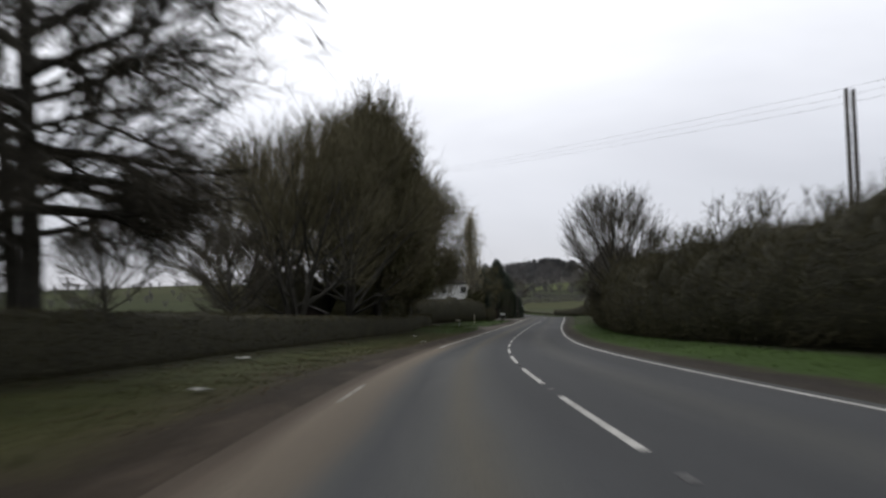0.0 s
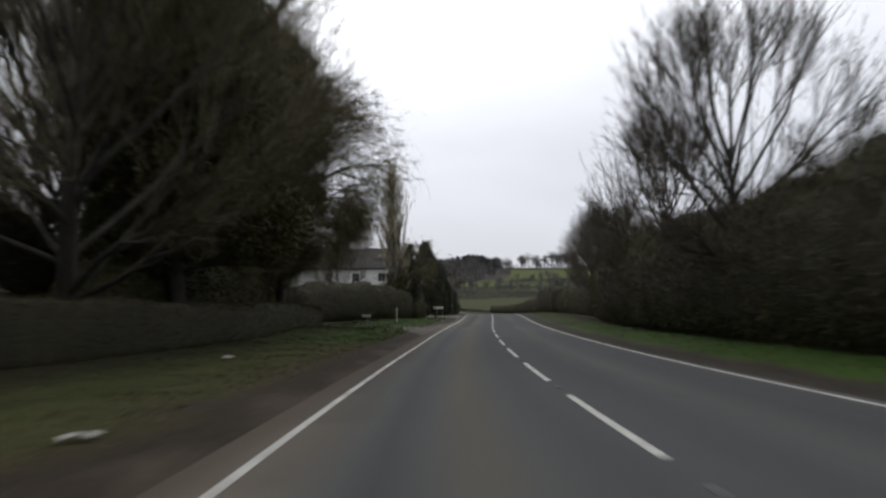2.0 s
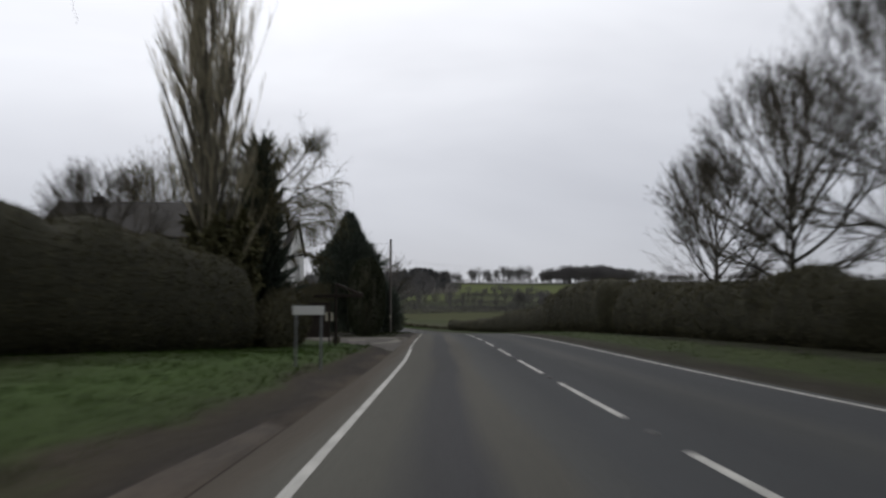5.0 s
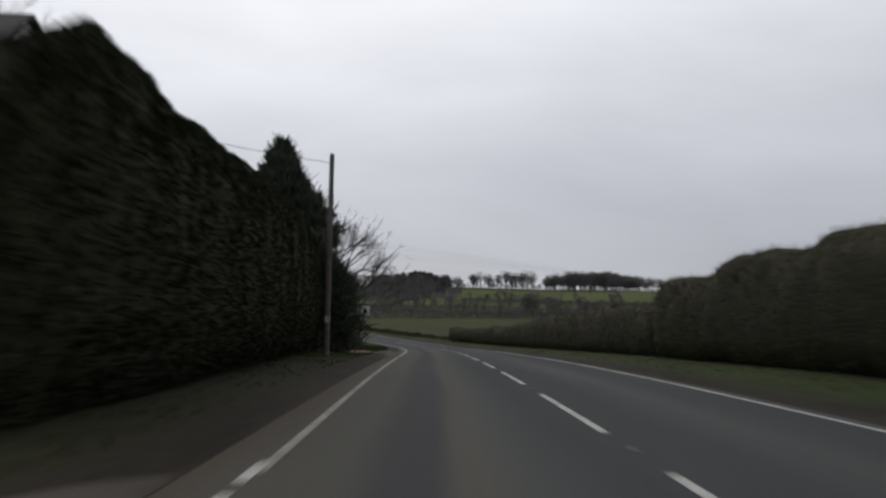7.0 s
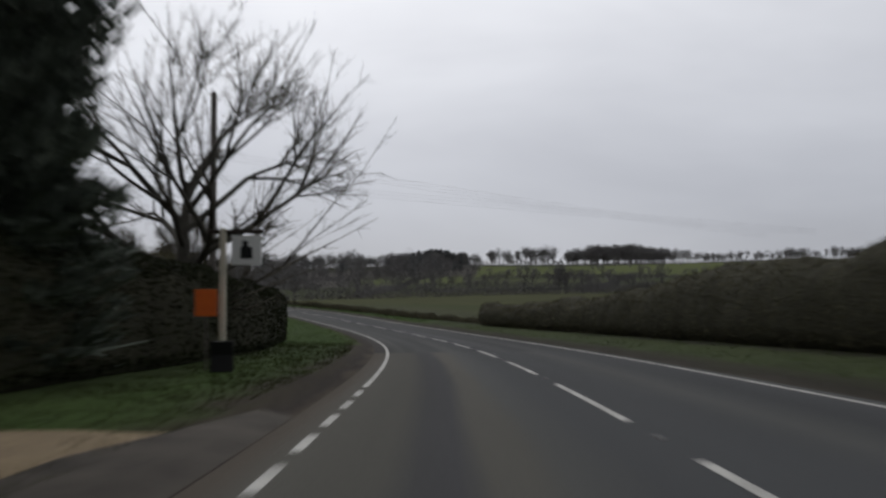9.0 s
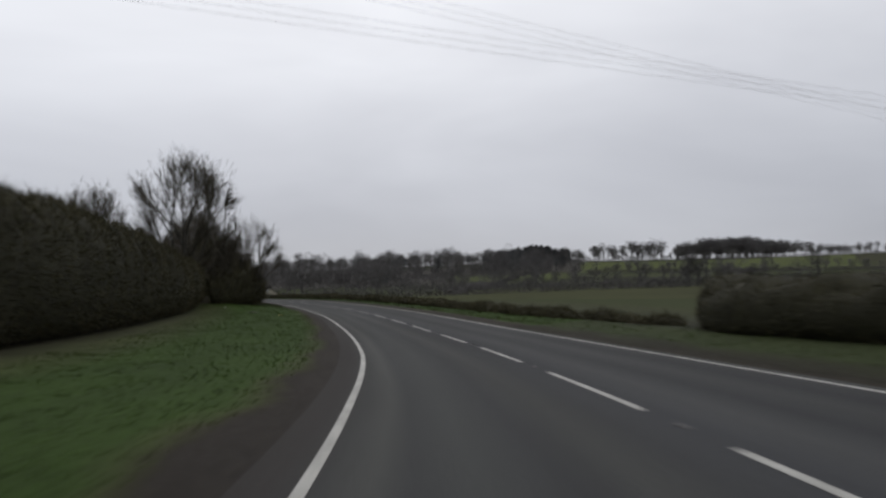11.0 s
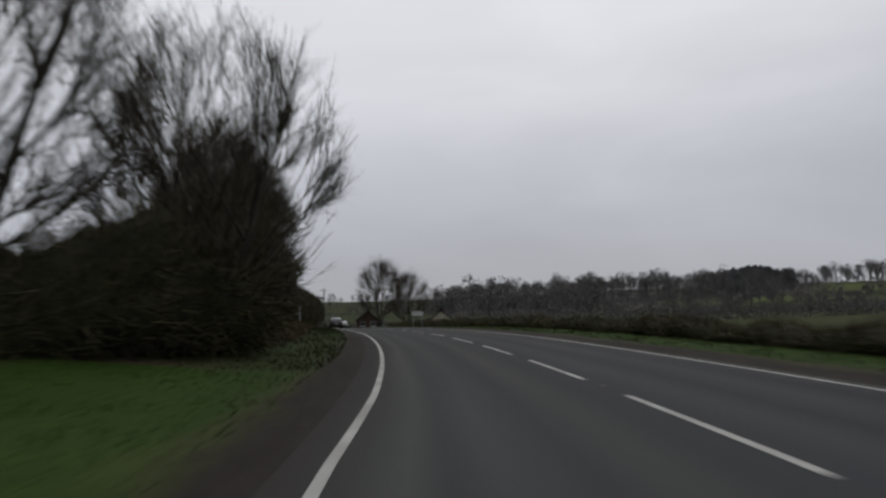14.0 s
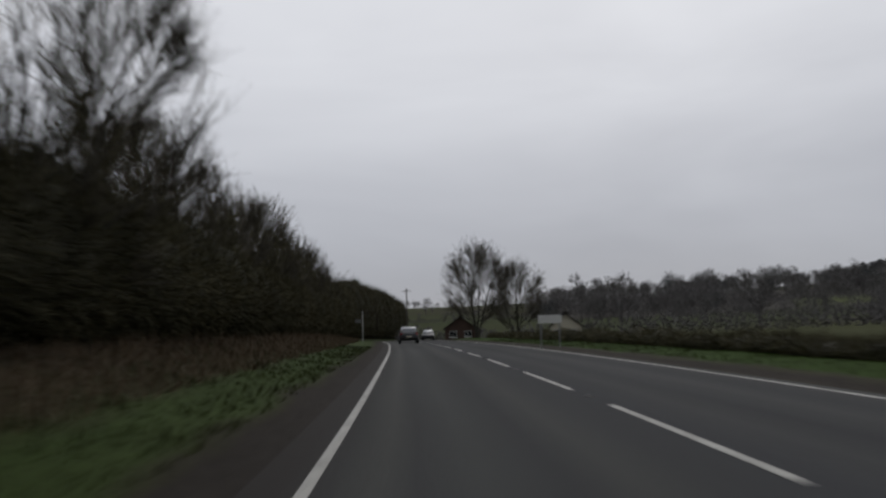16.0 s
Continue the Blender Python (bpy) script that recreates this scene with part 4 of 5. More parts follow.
hedge("garden_shrubs", ((147.6, -8.7, 0.7, 1.5), (149.5, -8.6, 1.0, 2.0), (151.5, -8.7, 1.0, 2.1), (153.6, -9.0, 0.9, 1.7), (154.6, -9.2, 0.6, 1.1)),
      "low dark shrubs beside the timber gate", HEDGE_CORE, HEDGE_TWIG, 900, 0.3, 0.03, 0.35, seed=61, square=2.0, tops=0.6, category="shrubs")
hedge("grass_tussock", ((153.3, -6.8, 0.12, 0.12), (153.9, -6.85, 0.32, 0.36), (154.5, -6.9, 0.12, 0.12)),
      "dark tussock at the corner of the forecourt", HEDGE_CORE, HEDGE_TWIG, 700, 0.14, 0.02, 0.1, seed=71, square=2.0, category="tussock")
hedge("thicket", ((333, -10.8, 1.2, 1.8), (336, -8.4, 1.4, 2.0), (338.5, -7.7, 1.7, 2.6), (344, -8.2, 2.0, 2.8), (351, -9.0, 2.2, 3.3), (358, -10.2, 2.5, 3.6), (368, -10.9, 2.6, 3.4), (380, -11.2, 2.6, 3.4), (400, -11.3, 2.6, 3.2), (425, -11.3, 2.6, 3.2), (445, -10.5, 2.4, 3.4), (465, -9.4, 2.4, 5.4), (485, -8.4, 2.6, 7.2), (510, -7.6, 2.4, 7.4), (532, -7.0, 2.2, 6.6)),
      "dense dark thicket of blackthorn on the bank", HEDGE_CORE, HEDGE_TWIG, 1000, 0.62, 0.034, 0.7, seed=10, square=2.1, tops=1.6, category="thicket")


# ---------------------------------------------------------------- trees
def turned(s, u, turn, dz=0.0):
    x, y, z = spot(s, u, dz)
    return pose(x, y, z, 0, 0, turn)


def ivy_tree(seed, height, wide, count, size, mat, low=0.1):
    rng = np.random.default_rng(seed)
    n = 90
    z = rng.uniform(low, 1, n) * height
    ring = wide * np.sqrt(np.clip(1 - ((z / height - 0.38) / 0.66) ** 2, 0.03, 1))
    a = rng.uniform(0, 2 * np.pi, n)
    rr = ring * np.sqrt(rng.random(n)) * 0.85
    centres = np.stack([np.cos(a) * rr, np.sin(a) * rr, z], -1)
    return leaf_cloud("ivy", rng, centres, rng.uniform(0.5, 1.2, n) * wide * 0.3, count, size, mat)


wide_crown = grown_tree(11, 17.5, 6.8, 0.14, limbs=34, depth=3, trunk=0.3, leader=0.85, start=0.24, angles=(96, 20), up=-0.02, sides=1, spray=6, twig=0.8, twig_r=0.0085, hang=0.12)
beech = tree_thing("beech_tree", turned(21, -11.7, 20), "large bare beech with wide spreading limbs behind the hedge", *wide_crown, BARK, TWIG, scale=1.12, group="roadside trees")
again(beech, turned(23.5, -13.4, 140), 0.86)
again(beech, turned(11, -13.4, 250), 1.0)
round_crown = grown_tree(12, 12.6, 5.2, 0.14, limbs=18, depth=3, trunk=0.2, leader=0.62, start=0.36, angles=(74, 14), fork=(0.2, 0.5), up=0.1, spray=4, twig=0.55, twig_r=0.0075, spread=0.32)
ash = tree_thing("ash_tree", turned(76.5, 8.2, 60), "bare round-crowned ash above the hedge", *round_crown, BARK, TWIG, scale=0.97, group="roadside trees")
again(ash, turned(100, 10.3, 200), 1.04)
again(ash, turned(54, -17, 70), 0.58, "small bare tree behind the hedge")
again(ash, turned(58, -27, 120), 0.72, "small bare tree behind the hedge")
for s, u, turn, size in ((119, 10.6, 40, 0.64), (129, 11.6, 10, 0.84), (139, 11.9, 80, 0.96), (151, 12.4, 150, 0.94), (165, 13.4, 310, 0.86)):
    again(ash, turned(s, u, turn), size, "small bare tree behind the hedge")
fan = grown_tree(13, 21.0, 9.4, 0.02, limbs=27, depth=3, stems=3, trunk=0.5, leader=0.6, start=0.12, angles=(66, 12), fork=(0.18, 0.5), up=0.08, spray=5, twig=0.9, twig_r=0.009, spread=0.34)
lime = tree_thing("lime_tree", turned(73.5, -14, 300), "tall bare lime with dense olive-brown twigs fanning upwards", *fan, BARK, OLIVE_TWIG, scale=0.94, group="trees behind the low hedge")
again(lime, turned(60, -14.6, 160), 0.76)
again(lime, turned(66, -21, 250), 0.7)
again(lime, turned(82, -17, 80), 0.86)
again(lime, turned(88, -21, 200), 1.0)
again(lime, turned(204, -28, 130), 0.92, "tall bare tree behind the white house")
again(lime, turned(93, -16.5, 30), 0.95)
again(ash, turned(133, -25, 10), 0.6, "bare tree in the garden")
again(ash, turned(121, -23, 50), 0.62, "bare tree in the garden")

ivied = grown_tree(14, 22.0, 5.8, 0.05, limbs=24, depth=3, trunk=0.4, leader=0.8, start=0.15, angles=(70, 14), up=0.08, sides=2, spray=6, twig=0.8, twig_r=0.010)
ivy = tree_thing("ivy_clad_tree", turned(81, -12.8, 0), "tall tree smothered in dark olive ivy", *ivied, BARK, OLIVE_TWIG, [("ivy", ivy_tree(15, 19.0, 4.6, 150000, 0.13, IVY, 0.19), "dense dark ivy")], category="ivy tree")
again(ivy, turned(98, -13.8, 250), 0.84)
weeping = grown_tree(16, 17.5, 8.8, 0.25, limbs=42, depth=3, trunk=0.34, leader=0.74, start=0.4, angles=(100, 35), fork=(0.25, 0.6), up=-0.07, spray=6, twig=0.8, twig_r=0.009, hang=0.25, strand=2.1)
willow = tree_thing("willow_tree", turned(103, -13.6, 40), "tall weeping willow with long hanging pale twigs", *weeping, BARK, WILLOW_TWIG, category="willow")
spire = grown_tree(17, 18.4, 2.2, 0.02, limbs=34, depth=2, trunk=0.26, leader=0.9, start=0.06, angles=(24, 8), fork=(0.08, 0.25), up=0.25, spray=7, twig=0.8, twig_r=0.008, spread=0.16)
tree_thing("poplar_tree", turned(149, -11.0, 0), "slim tall bare poplar with ivy round its foot", *spire, PALE_BARK, PALE_TWIG, [("ivy", ivy_tree(27, 5.2, 1.7, 10000, 0.17, IVY, 0.03), "dark ivy")], category="poplar")
gate_crown = grown_tree(33, 9.8, 4.6, 0.22, limbs=25, depth=3, trunk=0.18, leader=0.75, start=0.4, angles=(100, 40), up=-0.04, sides=0, spray=5, twig=0.5, twig_r=0.0065, hang=0.25, strand=0.9)
tree_thing("birch_tree", turned(153.4, -10.8, 40), "small tree with fine hanging twigs by the gate", *gate_crown, BARK, WILLOW_TWIG)
again(ash, turned(158, -19, 100), 0.7, "bare tree with low spreading limbs by the gate")

bush = bare_bush(41, 4.6, 2.3, 0.09, base=0.05, limbs=22, kids=4, twigs=4, spray=5, angle=46, up=0.12, stems=6, leader=0.85, twig_r=0.009)
shrub = tree_thing("hawthorn_bush", turned(8, 10.9, 0), "bare hawthorn bush with dense upright shoots", *bush, BARK, HEDGE_TWIG, category="bush", group="hedgerow bushes")
prng = np.random.default_rng(5)
for s in np.arange(-4, 104, 5.6):
    again(shrub, turned(s + prng.normal(0, 0.8), (10.7 if s < 30 else 9.3 if s < 112 else 10.8) + prng.normal(0, 0.5), prng.uniform(0, 360)), prng.uniform(0.85, 1.02) * (1.0 if s < 40 else 1.1))
again(shrub, turned(40, 10.6, 20), 1.24, "tall bare bush in the hedge")
for s in np.arange(110, 132, 10.0):
    again(shrub, turned(s, 11.8 + prng.normal(0, 0.4), prng.uniform(0, 360)), prng.uniform(1.2, 1.35), "tall bare bush in the hedge")
for s, u, size in ((339.5, -7.3, 0.8), (343, -7.8, 0.85), (348, -8.4, 1.0), (352.5, -8.8, 1.2)):
    again(shrub, turned(s, u, s * 7), size, "dense bare bush at the end of the thicket")
for s in np.arange(357, 470, 6.0):
    again(shrub, turned(s, -10.2 + prng.normal(0, 0.7), prng.uniform(0, 360)), prng.uniform(1.0, 1.3), "bare blackthorn bush in the thicket")
for k in range(11):
    again(shrub, turned(161.9 + 0.5 * (k % 2), -11.0 - 0.75 * k, k * 67), 0.5 + 0.04 * (k % 3), "dense low bare shrub in front of the fence")
for s, u in ((172.9, -11.0), (174.5, -11.6), (176, -11.0), (177.6, -11.3), (179.2, -10.9), (180.6, -11.4), (182.2, -11.0), (183.6, -11.6)):
    again(shrub, turned(s, u, s * 40), 0.7, "open bare shrub in front of the white wall")


def conifer(seed, height, wide, count, size, mat, power=0.8):
    """A cone of rising sprays round a straight stem."""
    rng = np.random.default_rng(seed)
    q = rng.random(count) ** 0.85
    a = rng.uniform(0, 2 * np.pi, count)
    tier = np.abs(((1 - q) * 13 + a * 0.16 + 0.4 * np.sin(3 * a + q * 9)) % 1 - 0.5)
    reach = wide * np.minimum(1, ((1 - q) / power) ** 0.9) * (0.66 + 0.62 * tier + 0.1 * np.sin(a * 2 + q * 14)) * rng.uniform(0.6, 1.05, count) + 0.06
    at = np.stack([np.cos(a) * reach, np.sin(a) * reach, q * height], -1)
    out = np.stack([np.cos(a), np.sin(a), 0.55 + 1.3 * q], -1)
    al = unit(out + rng.normal(0, 0.35, (count, 3))) * (size * rng.uniform(0.6, 1.4, count) * (1 + 2.4 * rng.random(count) ** 9))[:, None]
    ac = unit(np.cross(al, rng.normal(0, 1, (count, 3)))) * (size * 0.24 * rng.uniform(0.6, 1.3, count))[:, None]
    v, f = blades(at, al, ac)
    return mesh("needles", v, f, mat)


def conifer_thing(s, u, height, wide, label, count=14000, seed=21, power=0.8, size=0.36):
    ob = empty("conifer_tree", turned(s, u, 30), label, "conifer")
    part("trunk", rod("trunk", 0.2, 0.03, height * 0.95, BARK, 8, -0.2), ob)
    part("crown", conifer(seed, height, wide, count, size, BLUE_GREEN, power), ob)
    return ob


conifer_thing(221, -12.3, 13.8, 4.1, "tall dark blue-green cypress above the hedge", 62000, 21, 0.42, 0.27)
conifer_thing(207.6, -8.2, 6.0, 2.7, "dark dense evergreen bush at the corner of the drive", 26000, 22, 0.5, 0.19)
conifer_thing(152, -10.0, 8.0, 1.3, "dark cypress at the edge of the forecourt", 14000, 23, 0.9)
conifer_thing(116, -17, 3.9, 0.9, "slim dark cypress in the garden", 6000, 24, 0.9)
reaching = grown_tree(18, 10.8, 6.6, 0.12, limbs=14, depth=3, trunk=0.34, leader=0.6, start=0.25, angles=(95, 25), fork=(0.3, 0.75), up=0.02, sides=0, spray=5, twig=0.6, twig_r=0.010, spread=0.5)
tree_thing("apple_tree", turned(234, -10.0, 30), "bare tree with crooked limbs reaching over the verge", *reaching, BARK, TWIG)
forked = grown_tree(29, 13.8, 5.0, 0.1, limbs=26, depth=3, stems=4, trunk=0.33, leader=0.62, start=0.22, angles=(66, 14), fork=(0.18, 0.45), up=0.09, spray=5, twig=0.6, twig_r=0.0085, spread=0.3, splay=0.14)
sycamore = tree_thing("sycamore_tree", turned(338, -13.4, 0), "tall bare tree with several dark forking stems behind the hedge", *forked, BARK, TWIG)
bushy = grown_tree(19, 9.6, 3.6, -0.05, limbs=30, depth=3, stems=6, trunk=0.3, leader=0.62, start=0.06, angles=(56, 12), fork=(0.2, 0.55), up=0.1, sides=0, spray=4, twig=0.7, twig_r=0.0075, spread=0.3, splay=0.36)
maple = tree_thing("field_maple", turned(338.6, -7.5, 200), "bare bushy tree with many upright stems ending the hedge", *bushy, BARK, TWIG, scale=0.85)
again(maple, turned(346, -8.6, 120), 0.66, "bare tree with several stems behind the hedge")
again(sycamore, turned(325, -23, 70), 0.56, "small bare tree behind the hedge")
again(maple, turned(333, -17.5, 60), 0.6, "small bare tree behind the hedge")
again(sycamore, turned(346, -22, 110), 0.8, "bare tree with several stems behind the hedge")
for s, u, turn, size in ((361, -11.0, 20, 0.92), (371, -11.2, 90, 1.06), (380, -10.6, 120, 1.08), (391, -11.2, 220, 0.7), (402, -11.4, 320, 0.76), (413, -11.2, 60, 0.74), (426, -11.2, 160, 0.8), (441, -10.8, 260, 0.74), (456, -10.2, 30, 0.66)):
    again(sycamore if turn % 40 == 20 else maple, turned(s, u, turn), size * (0.78 if turn % 40 == 20 else 1), "bare tree standing in the thicket")
again(sycamore, turned(468, 7.6, 40), 0.84, "round-crowned bare tree at the roadside")
again(sycamore, turned(473, 13.2, 190), 0.74, "round-crowned bare tree at the roadside")


# ---------------------------------------------------------------- tufts of grass and dead stalks
def tufts(name, s0, s1, u0, u1, count, tall, mat, label, seed, wide=0.012):
    rng = np.random.default_rng(seed)
    s, u = rng.uniform(s0, s1, count), u0 + (u1 - u0) * rng.random(count)
    clump = np.array([noise.noise((a * 0.7, b * 0.9, seed)) for a, b in zip(s, u)])
    at = spot(s, u, -0.01)
    al = unit(np.stack([rng.normal(0, 0.45, count), rng.normal(0, 0.45, count), np.ones(count)], -1)) * (tall * rng.uniform(0.4, 1.1, count) * (0.7 + 0.8 * np.clip(clump, -0.4, 1)))[:, None]
    ac = unit(np.cross(al, rng.normal(0, 1, (count, 3)))) * wide
    v, f = blades(at, al, ac)
    tagged(new(name, mesh(name, v, f, mat)), label, "grass", kind="stuff")


tufts("grass", 246, 334, -12, -4.6, 26000, 0.085, GRASS_BLADE, "short green grass on the verge", 51)
tufts("grass", 334, 420, -9, -4.6, 20000, 0.16, SHADE_BLADE, "green grass on the bank", 52)
tufts("dead_stalks", 343, 470, -9.5, -6.3, 26000, 0.5, DRY_BLADE, "dead brown stalks at the foot of the thicket", 53, 0.01)
tufts("grass", 0, 100, -10.2, -5.2, 26000, 0.08, VERGE_BLADE, "thin grass and leaves on the verge", 54)
tufts("dead_leaves", 0, 100, -10.0, -4.8, 5000, 0.06, DRY_BLADE, "brown leaf litter and straw on the verge", 55, 0.03)
tufts("grass", 84, 152, -12, -5.0, 20000, 0.13, GRASS_BLADE, "grass on the shady verge", 56)
tufts("grass", 164, 197, -8, -4.8, 3000, 0.11, SHADE_BLADE, "sparse grass below the evergreen hedge, dulled for its shade", 60)
tufts("grass", 197, 250, -8.5, -4.8, 13000, 0.12, SHADE_BLADE, "dark grass beside the drive", 57)
tufts("grass", 0, 290, 5.3, 9.2, 16000, 0.12, GRASS_BLADE, "grass along the far side of the road", 58)
tufts("grass", 290, 440, 4.9, 7.2, 12000, 0.16, SHADE_BLADE, "grass along the edge of the field", 59)


# ---------------------------------------------------------------- far woods and field hedges
def far_tree(rng, x, y, height, wide, kind):
    """A far tree as stem, limbs and lobes of twig slips."""
    z = float(land(x, y)[0])
    n = 360 if height > 4.5 else 80
    limbs = [(x, y, z - 1, x, y, z + height * 0.6, height * 0.022, height * 0.01)]
    if kind == "spruce":
        q = rng.random(n) ** 1.2
        a = rng.uniform(0, 6.3, n)
        r = wide * 0.5 * (1 - q) * rng.uniform(0.5, 1, n)
        at = np.stack([x + np.cos(a) * r, y + np.sin(a) * r, z + (0.06 + 0.94 * q) * height], -1)
        al = np.stack([np.cos(a), np.sin(a), 0.3 + 0 * a], -1) * height * 0.09
        wid = height * 0.03
    elif height > 4.5:
        k = 9
        turn = rng.uniform(0, 6.3, k)
        q = rng.random(k)
        rise = 0.48 + 0.38 * q if kind == "open" else 0.36 + 0.5 * q
        out = wide * np.sqrt(np.clip(1 - ((rise - 0.6) / 0.42) ** 2, 0.05, 1)) * rng.uniform(0.25, 0.75, k)
        mid = np.stack([x + np.cos(turn) * out, y + np.sin(turn) * out, z + rise * height], -1)
        for m in mid:
            limbs.append((x, y, z + height * 0.22, *m, height * 0.011, height * 0.004))
        j = rng.integers(0, k, n)
        d = unit(rng.normal(0, 1, (n, 3)))
        at = mid[j] + d * (rng.uniform(0.35, 1, n) ** 0.5)[:, None] * wide * 0.42 * rng.uniform(0.7, 1.1, k)[j][:, None]
        al = unit(d * 0.7 + np.array([0, 0, 0.7])) * height * 0.085
        wid = height * 0.0075
    else:
        d = unit(rng.normal(0, 1, (n, 3)))
        at = np.array([x, y, z + height * 0.48]) + d * rng.uniform(0.3, 1, n)[:, None] ** 0.6 * np.array([wide, wide, height * 0.5])
        al = unit(d * 0.8 + np.array([0, 0, 0.8])) * height * 0.15
        wid = height * 0.04
    ac = unit(np.cross(al, rng.normal(0, 1, (n, 3)))) * wid
    v, f = blades(at, al, ac)
    t, g = tubes(limbs, 3)
    return np.concatenate([v, t]), np.concatenate([f, g + len(v)])


# distance haze is put into these colours: paler and greyer than near trees
HAZY_TWIG = island(material("hazy_far_trees", (0.17, 0.162, 0.158), dark=(0.12, 0.115, 0.114), scale=0.012, fine=0.06, bump=0), 0.06)
HAZY_GREEN = island(material("far_spruces", (0.1, 0.108, 0.108), dark=(0.07, 0.075, 0.077), scale=0.02, fine=0.3, bump=0))


def far_wood(name, label, spots, mat, seed):
    rng = np.random.default_rng(seed)
    vs, fs, n = [], [], 0
    for x, y, h, w, kind in spots:
        v, f = far_tree(rng, x, y, h, w, kind)
        vs.append(v)
        fs.append(f + n)
        n += len(v)
    tagged(new(name, mesh(name, np.concatenate(vs), np.concatenate(fs), mat)), label, "far trees", kind="stuff")


def polar(az, d):
    return 15 + d * math.sin(radians(az)), 170 + d * math.cos(radians(az))


rng = np.random.default_rng(31)
crest, spruces, slope = [], [], []
for a0, a1, n, h, kind, d in ((4.8, 9.2, 80, 19, "spruce", 1180), (4.2, 9.8, 70, 19, "round", 1165), (-9, 5, 150, 19, "round", 1150), (10.3, 11.9, 12, 20, "open", 1190), (12.2, 13.3, 9, 23, "open", 1190), (13.3, 14.6, 10, 24, "open", 1190),
                              (10, 15, 40, 7, "round", 1180), (15.4, 21.2, 130, 25, "round", 1190), (15.3, 21.4, 60, 24, "open", 1200), (21.4, 23.0, 16, 18, "round", 1190), (23, 34, 120, 15, "round", 1200), (34, 60, 90, 14, "round", 1200), (-40, -9, 90, 14, "round", 1100)):
    for _ in range(n):
        v, dd = rng.random(), d + rng.uniform(-25, 45)
        x, y = polar(a0 + (a1 - a0) * v, dd)
        tall = h * rng.uniform(0.7, 1.06) * (0.76 + 0.3 * math.sin(math.pi * v) if a1 - a0 < 8 else 0.85 + 0.4 * noise.noise((x / 60, y / 60, 2.0)))
        (spruces if kind == "spruce" else crest).append((x, y, tall, tall * rng.uniform(0.3, 0.46), kind))
for _ in range(700):
    x, y = polar(rng.uniform(-9, 6), rng.uniform(600, 1080))
    slope.append((x, y, rng.uniform(3.2, 4.4), 4.0, "round"))
# woods on the slope, hedgerow trees and field hedges
for a0, a1, d0, d1, n, h in ((-9, 6, 620, 1080, 420, 16), (-9, 5, 600, 760, 120, 17), (4, 10, 900, 1120, 190, 16), (0, 12, 520, 720, 50, 11), (12, 30, 640, 1000, 50, 10), (-40, -9, 420, 1000, 90, 11), (30, 60, 500, 1000, 80, 11)):
    for _ in range(n):
        x, y = polar(rng.uniform(a0, a1), rng.uniform(d0, d1))
        if noise.noise((x / 80, y / 120, 4.0)) < -0.12:
            continue
        tall = h * rng.uniform(0.4, 1.0) * (1.5 if rng.random() < 0.25 else 1.0)
        (spruces if rng.random() < 0.07 else slope).append((x, y, tall, tall * rng.uniform(0.3, 0.48), "round"))
for az0, d0, az1, d1, n in ((-10, 330, 24, 350, 190), (-3, 520, 20, 480, 190), (3, 350, 8, 900, 150), (10, 760, 26, 720, 190), (16, 400, 19, 760, 110), (-20, 700, 8, 760, 160), (8, 1120, 30, 1150, 260), (6, 620, 26, 600, 160)):
    for i in range(n):
        v = (i + rng.random()) / n
        x, y = polar(az0 + (az1 - az0) * v, d0 + (d1 - d0) * v + rng.normal(0, 1.5))
        big = rng.random() < 0.08
        slope.append((x, y, rng.uniform(7, 12) if big else rng.uniform(2.2, 3.8), 3.5 if big else 2.6, "round"))


def country_patch(name, a0, a1, d0, d1, mat, label, lift):
    """A piece of the hillside between two bearings and two distances."""
    az, dist = np.meshgrid(np.radians(np.linspace(a0, a1, 60)), np.linspace(0, 1, 24), indexing="ij")
    far, near = d1 + 18 * np.sin(az * 21 + d1), d0 + 14 * np.sin(az * 17 + d0)
    dist = near + (far - near) * dist
    wx, wy = 15 + dist * np.sin(az), 170 + dist * np.cos(az)
    rim = np.minimum(1, np.minimum(np.arange(24), 23 - np.arange(24)) / 2)[None] * np.minimum(1, np.minimum(np.arange(60), 59 - np.arange(60)) / 2)[:, None]
    wz = land(wx.ravel(), wy.ravel()).reshape(wx.shape) + lift - 1.2 * (1 - rim)
    tagged(new(name, sheet(name, np.stack([wx, wy, wz], -1), mat)), label, "ground", kind="structure")


WOOD_FLOOR = material("wood_floor", (0.095, 0.09, 0.08), dark=(0.075, 0.07, 0.063), scale=0.02, fine=0.4, bump=0, rough=1.0, spec=0.0)
PASTURE = material("pasture", (0.115, 0.128, 0.062), dark=(0.085, 0.098, 0.05), scale=0.012, fine=0.15, bump=0.2, rough=1.0, spec=0.0)
STUBBLE = material("winter_crop", (0.085, 0.09, 0.052), dark=(0.066, 0.068, 0.044), scale=0.015, fine=0.2, bump=0.2, rough=1.0, spec=0.0)
country_patch("ground_wood", -9, 6, 615, 1110, WOOD_FLOOR, "brown leaf-strewn floor of the far woods", 0.5)
country_patch("ground_wood", 4, 10, 895, 1150, WOOD_FLOOR, "brown leaf-strewn floor of the far woods", 0.35)
country_patch("field_near", -6, 22, 215, 470, STUBBLE, "pale green winter crop in the valley field", 0.3)
country_patch("field_high", 9, 25, 790, 1130, PASTURE, "bright green pasture below the hilltop trees", 0.3)
country_patch("field_side", 2, 9, 640, 830, PASTURE, "green pasture between hedgerows", 0.7)
far_wood("far_wood", "bare trees along the skyline of the hill, greyed for haze", crest, HAZY_TWIG, 32)
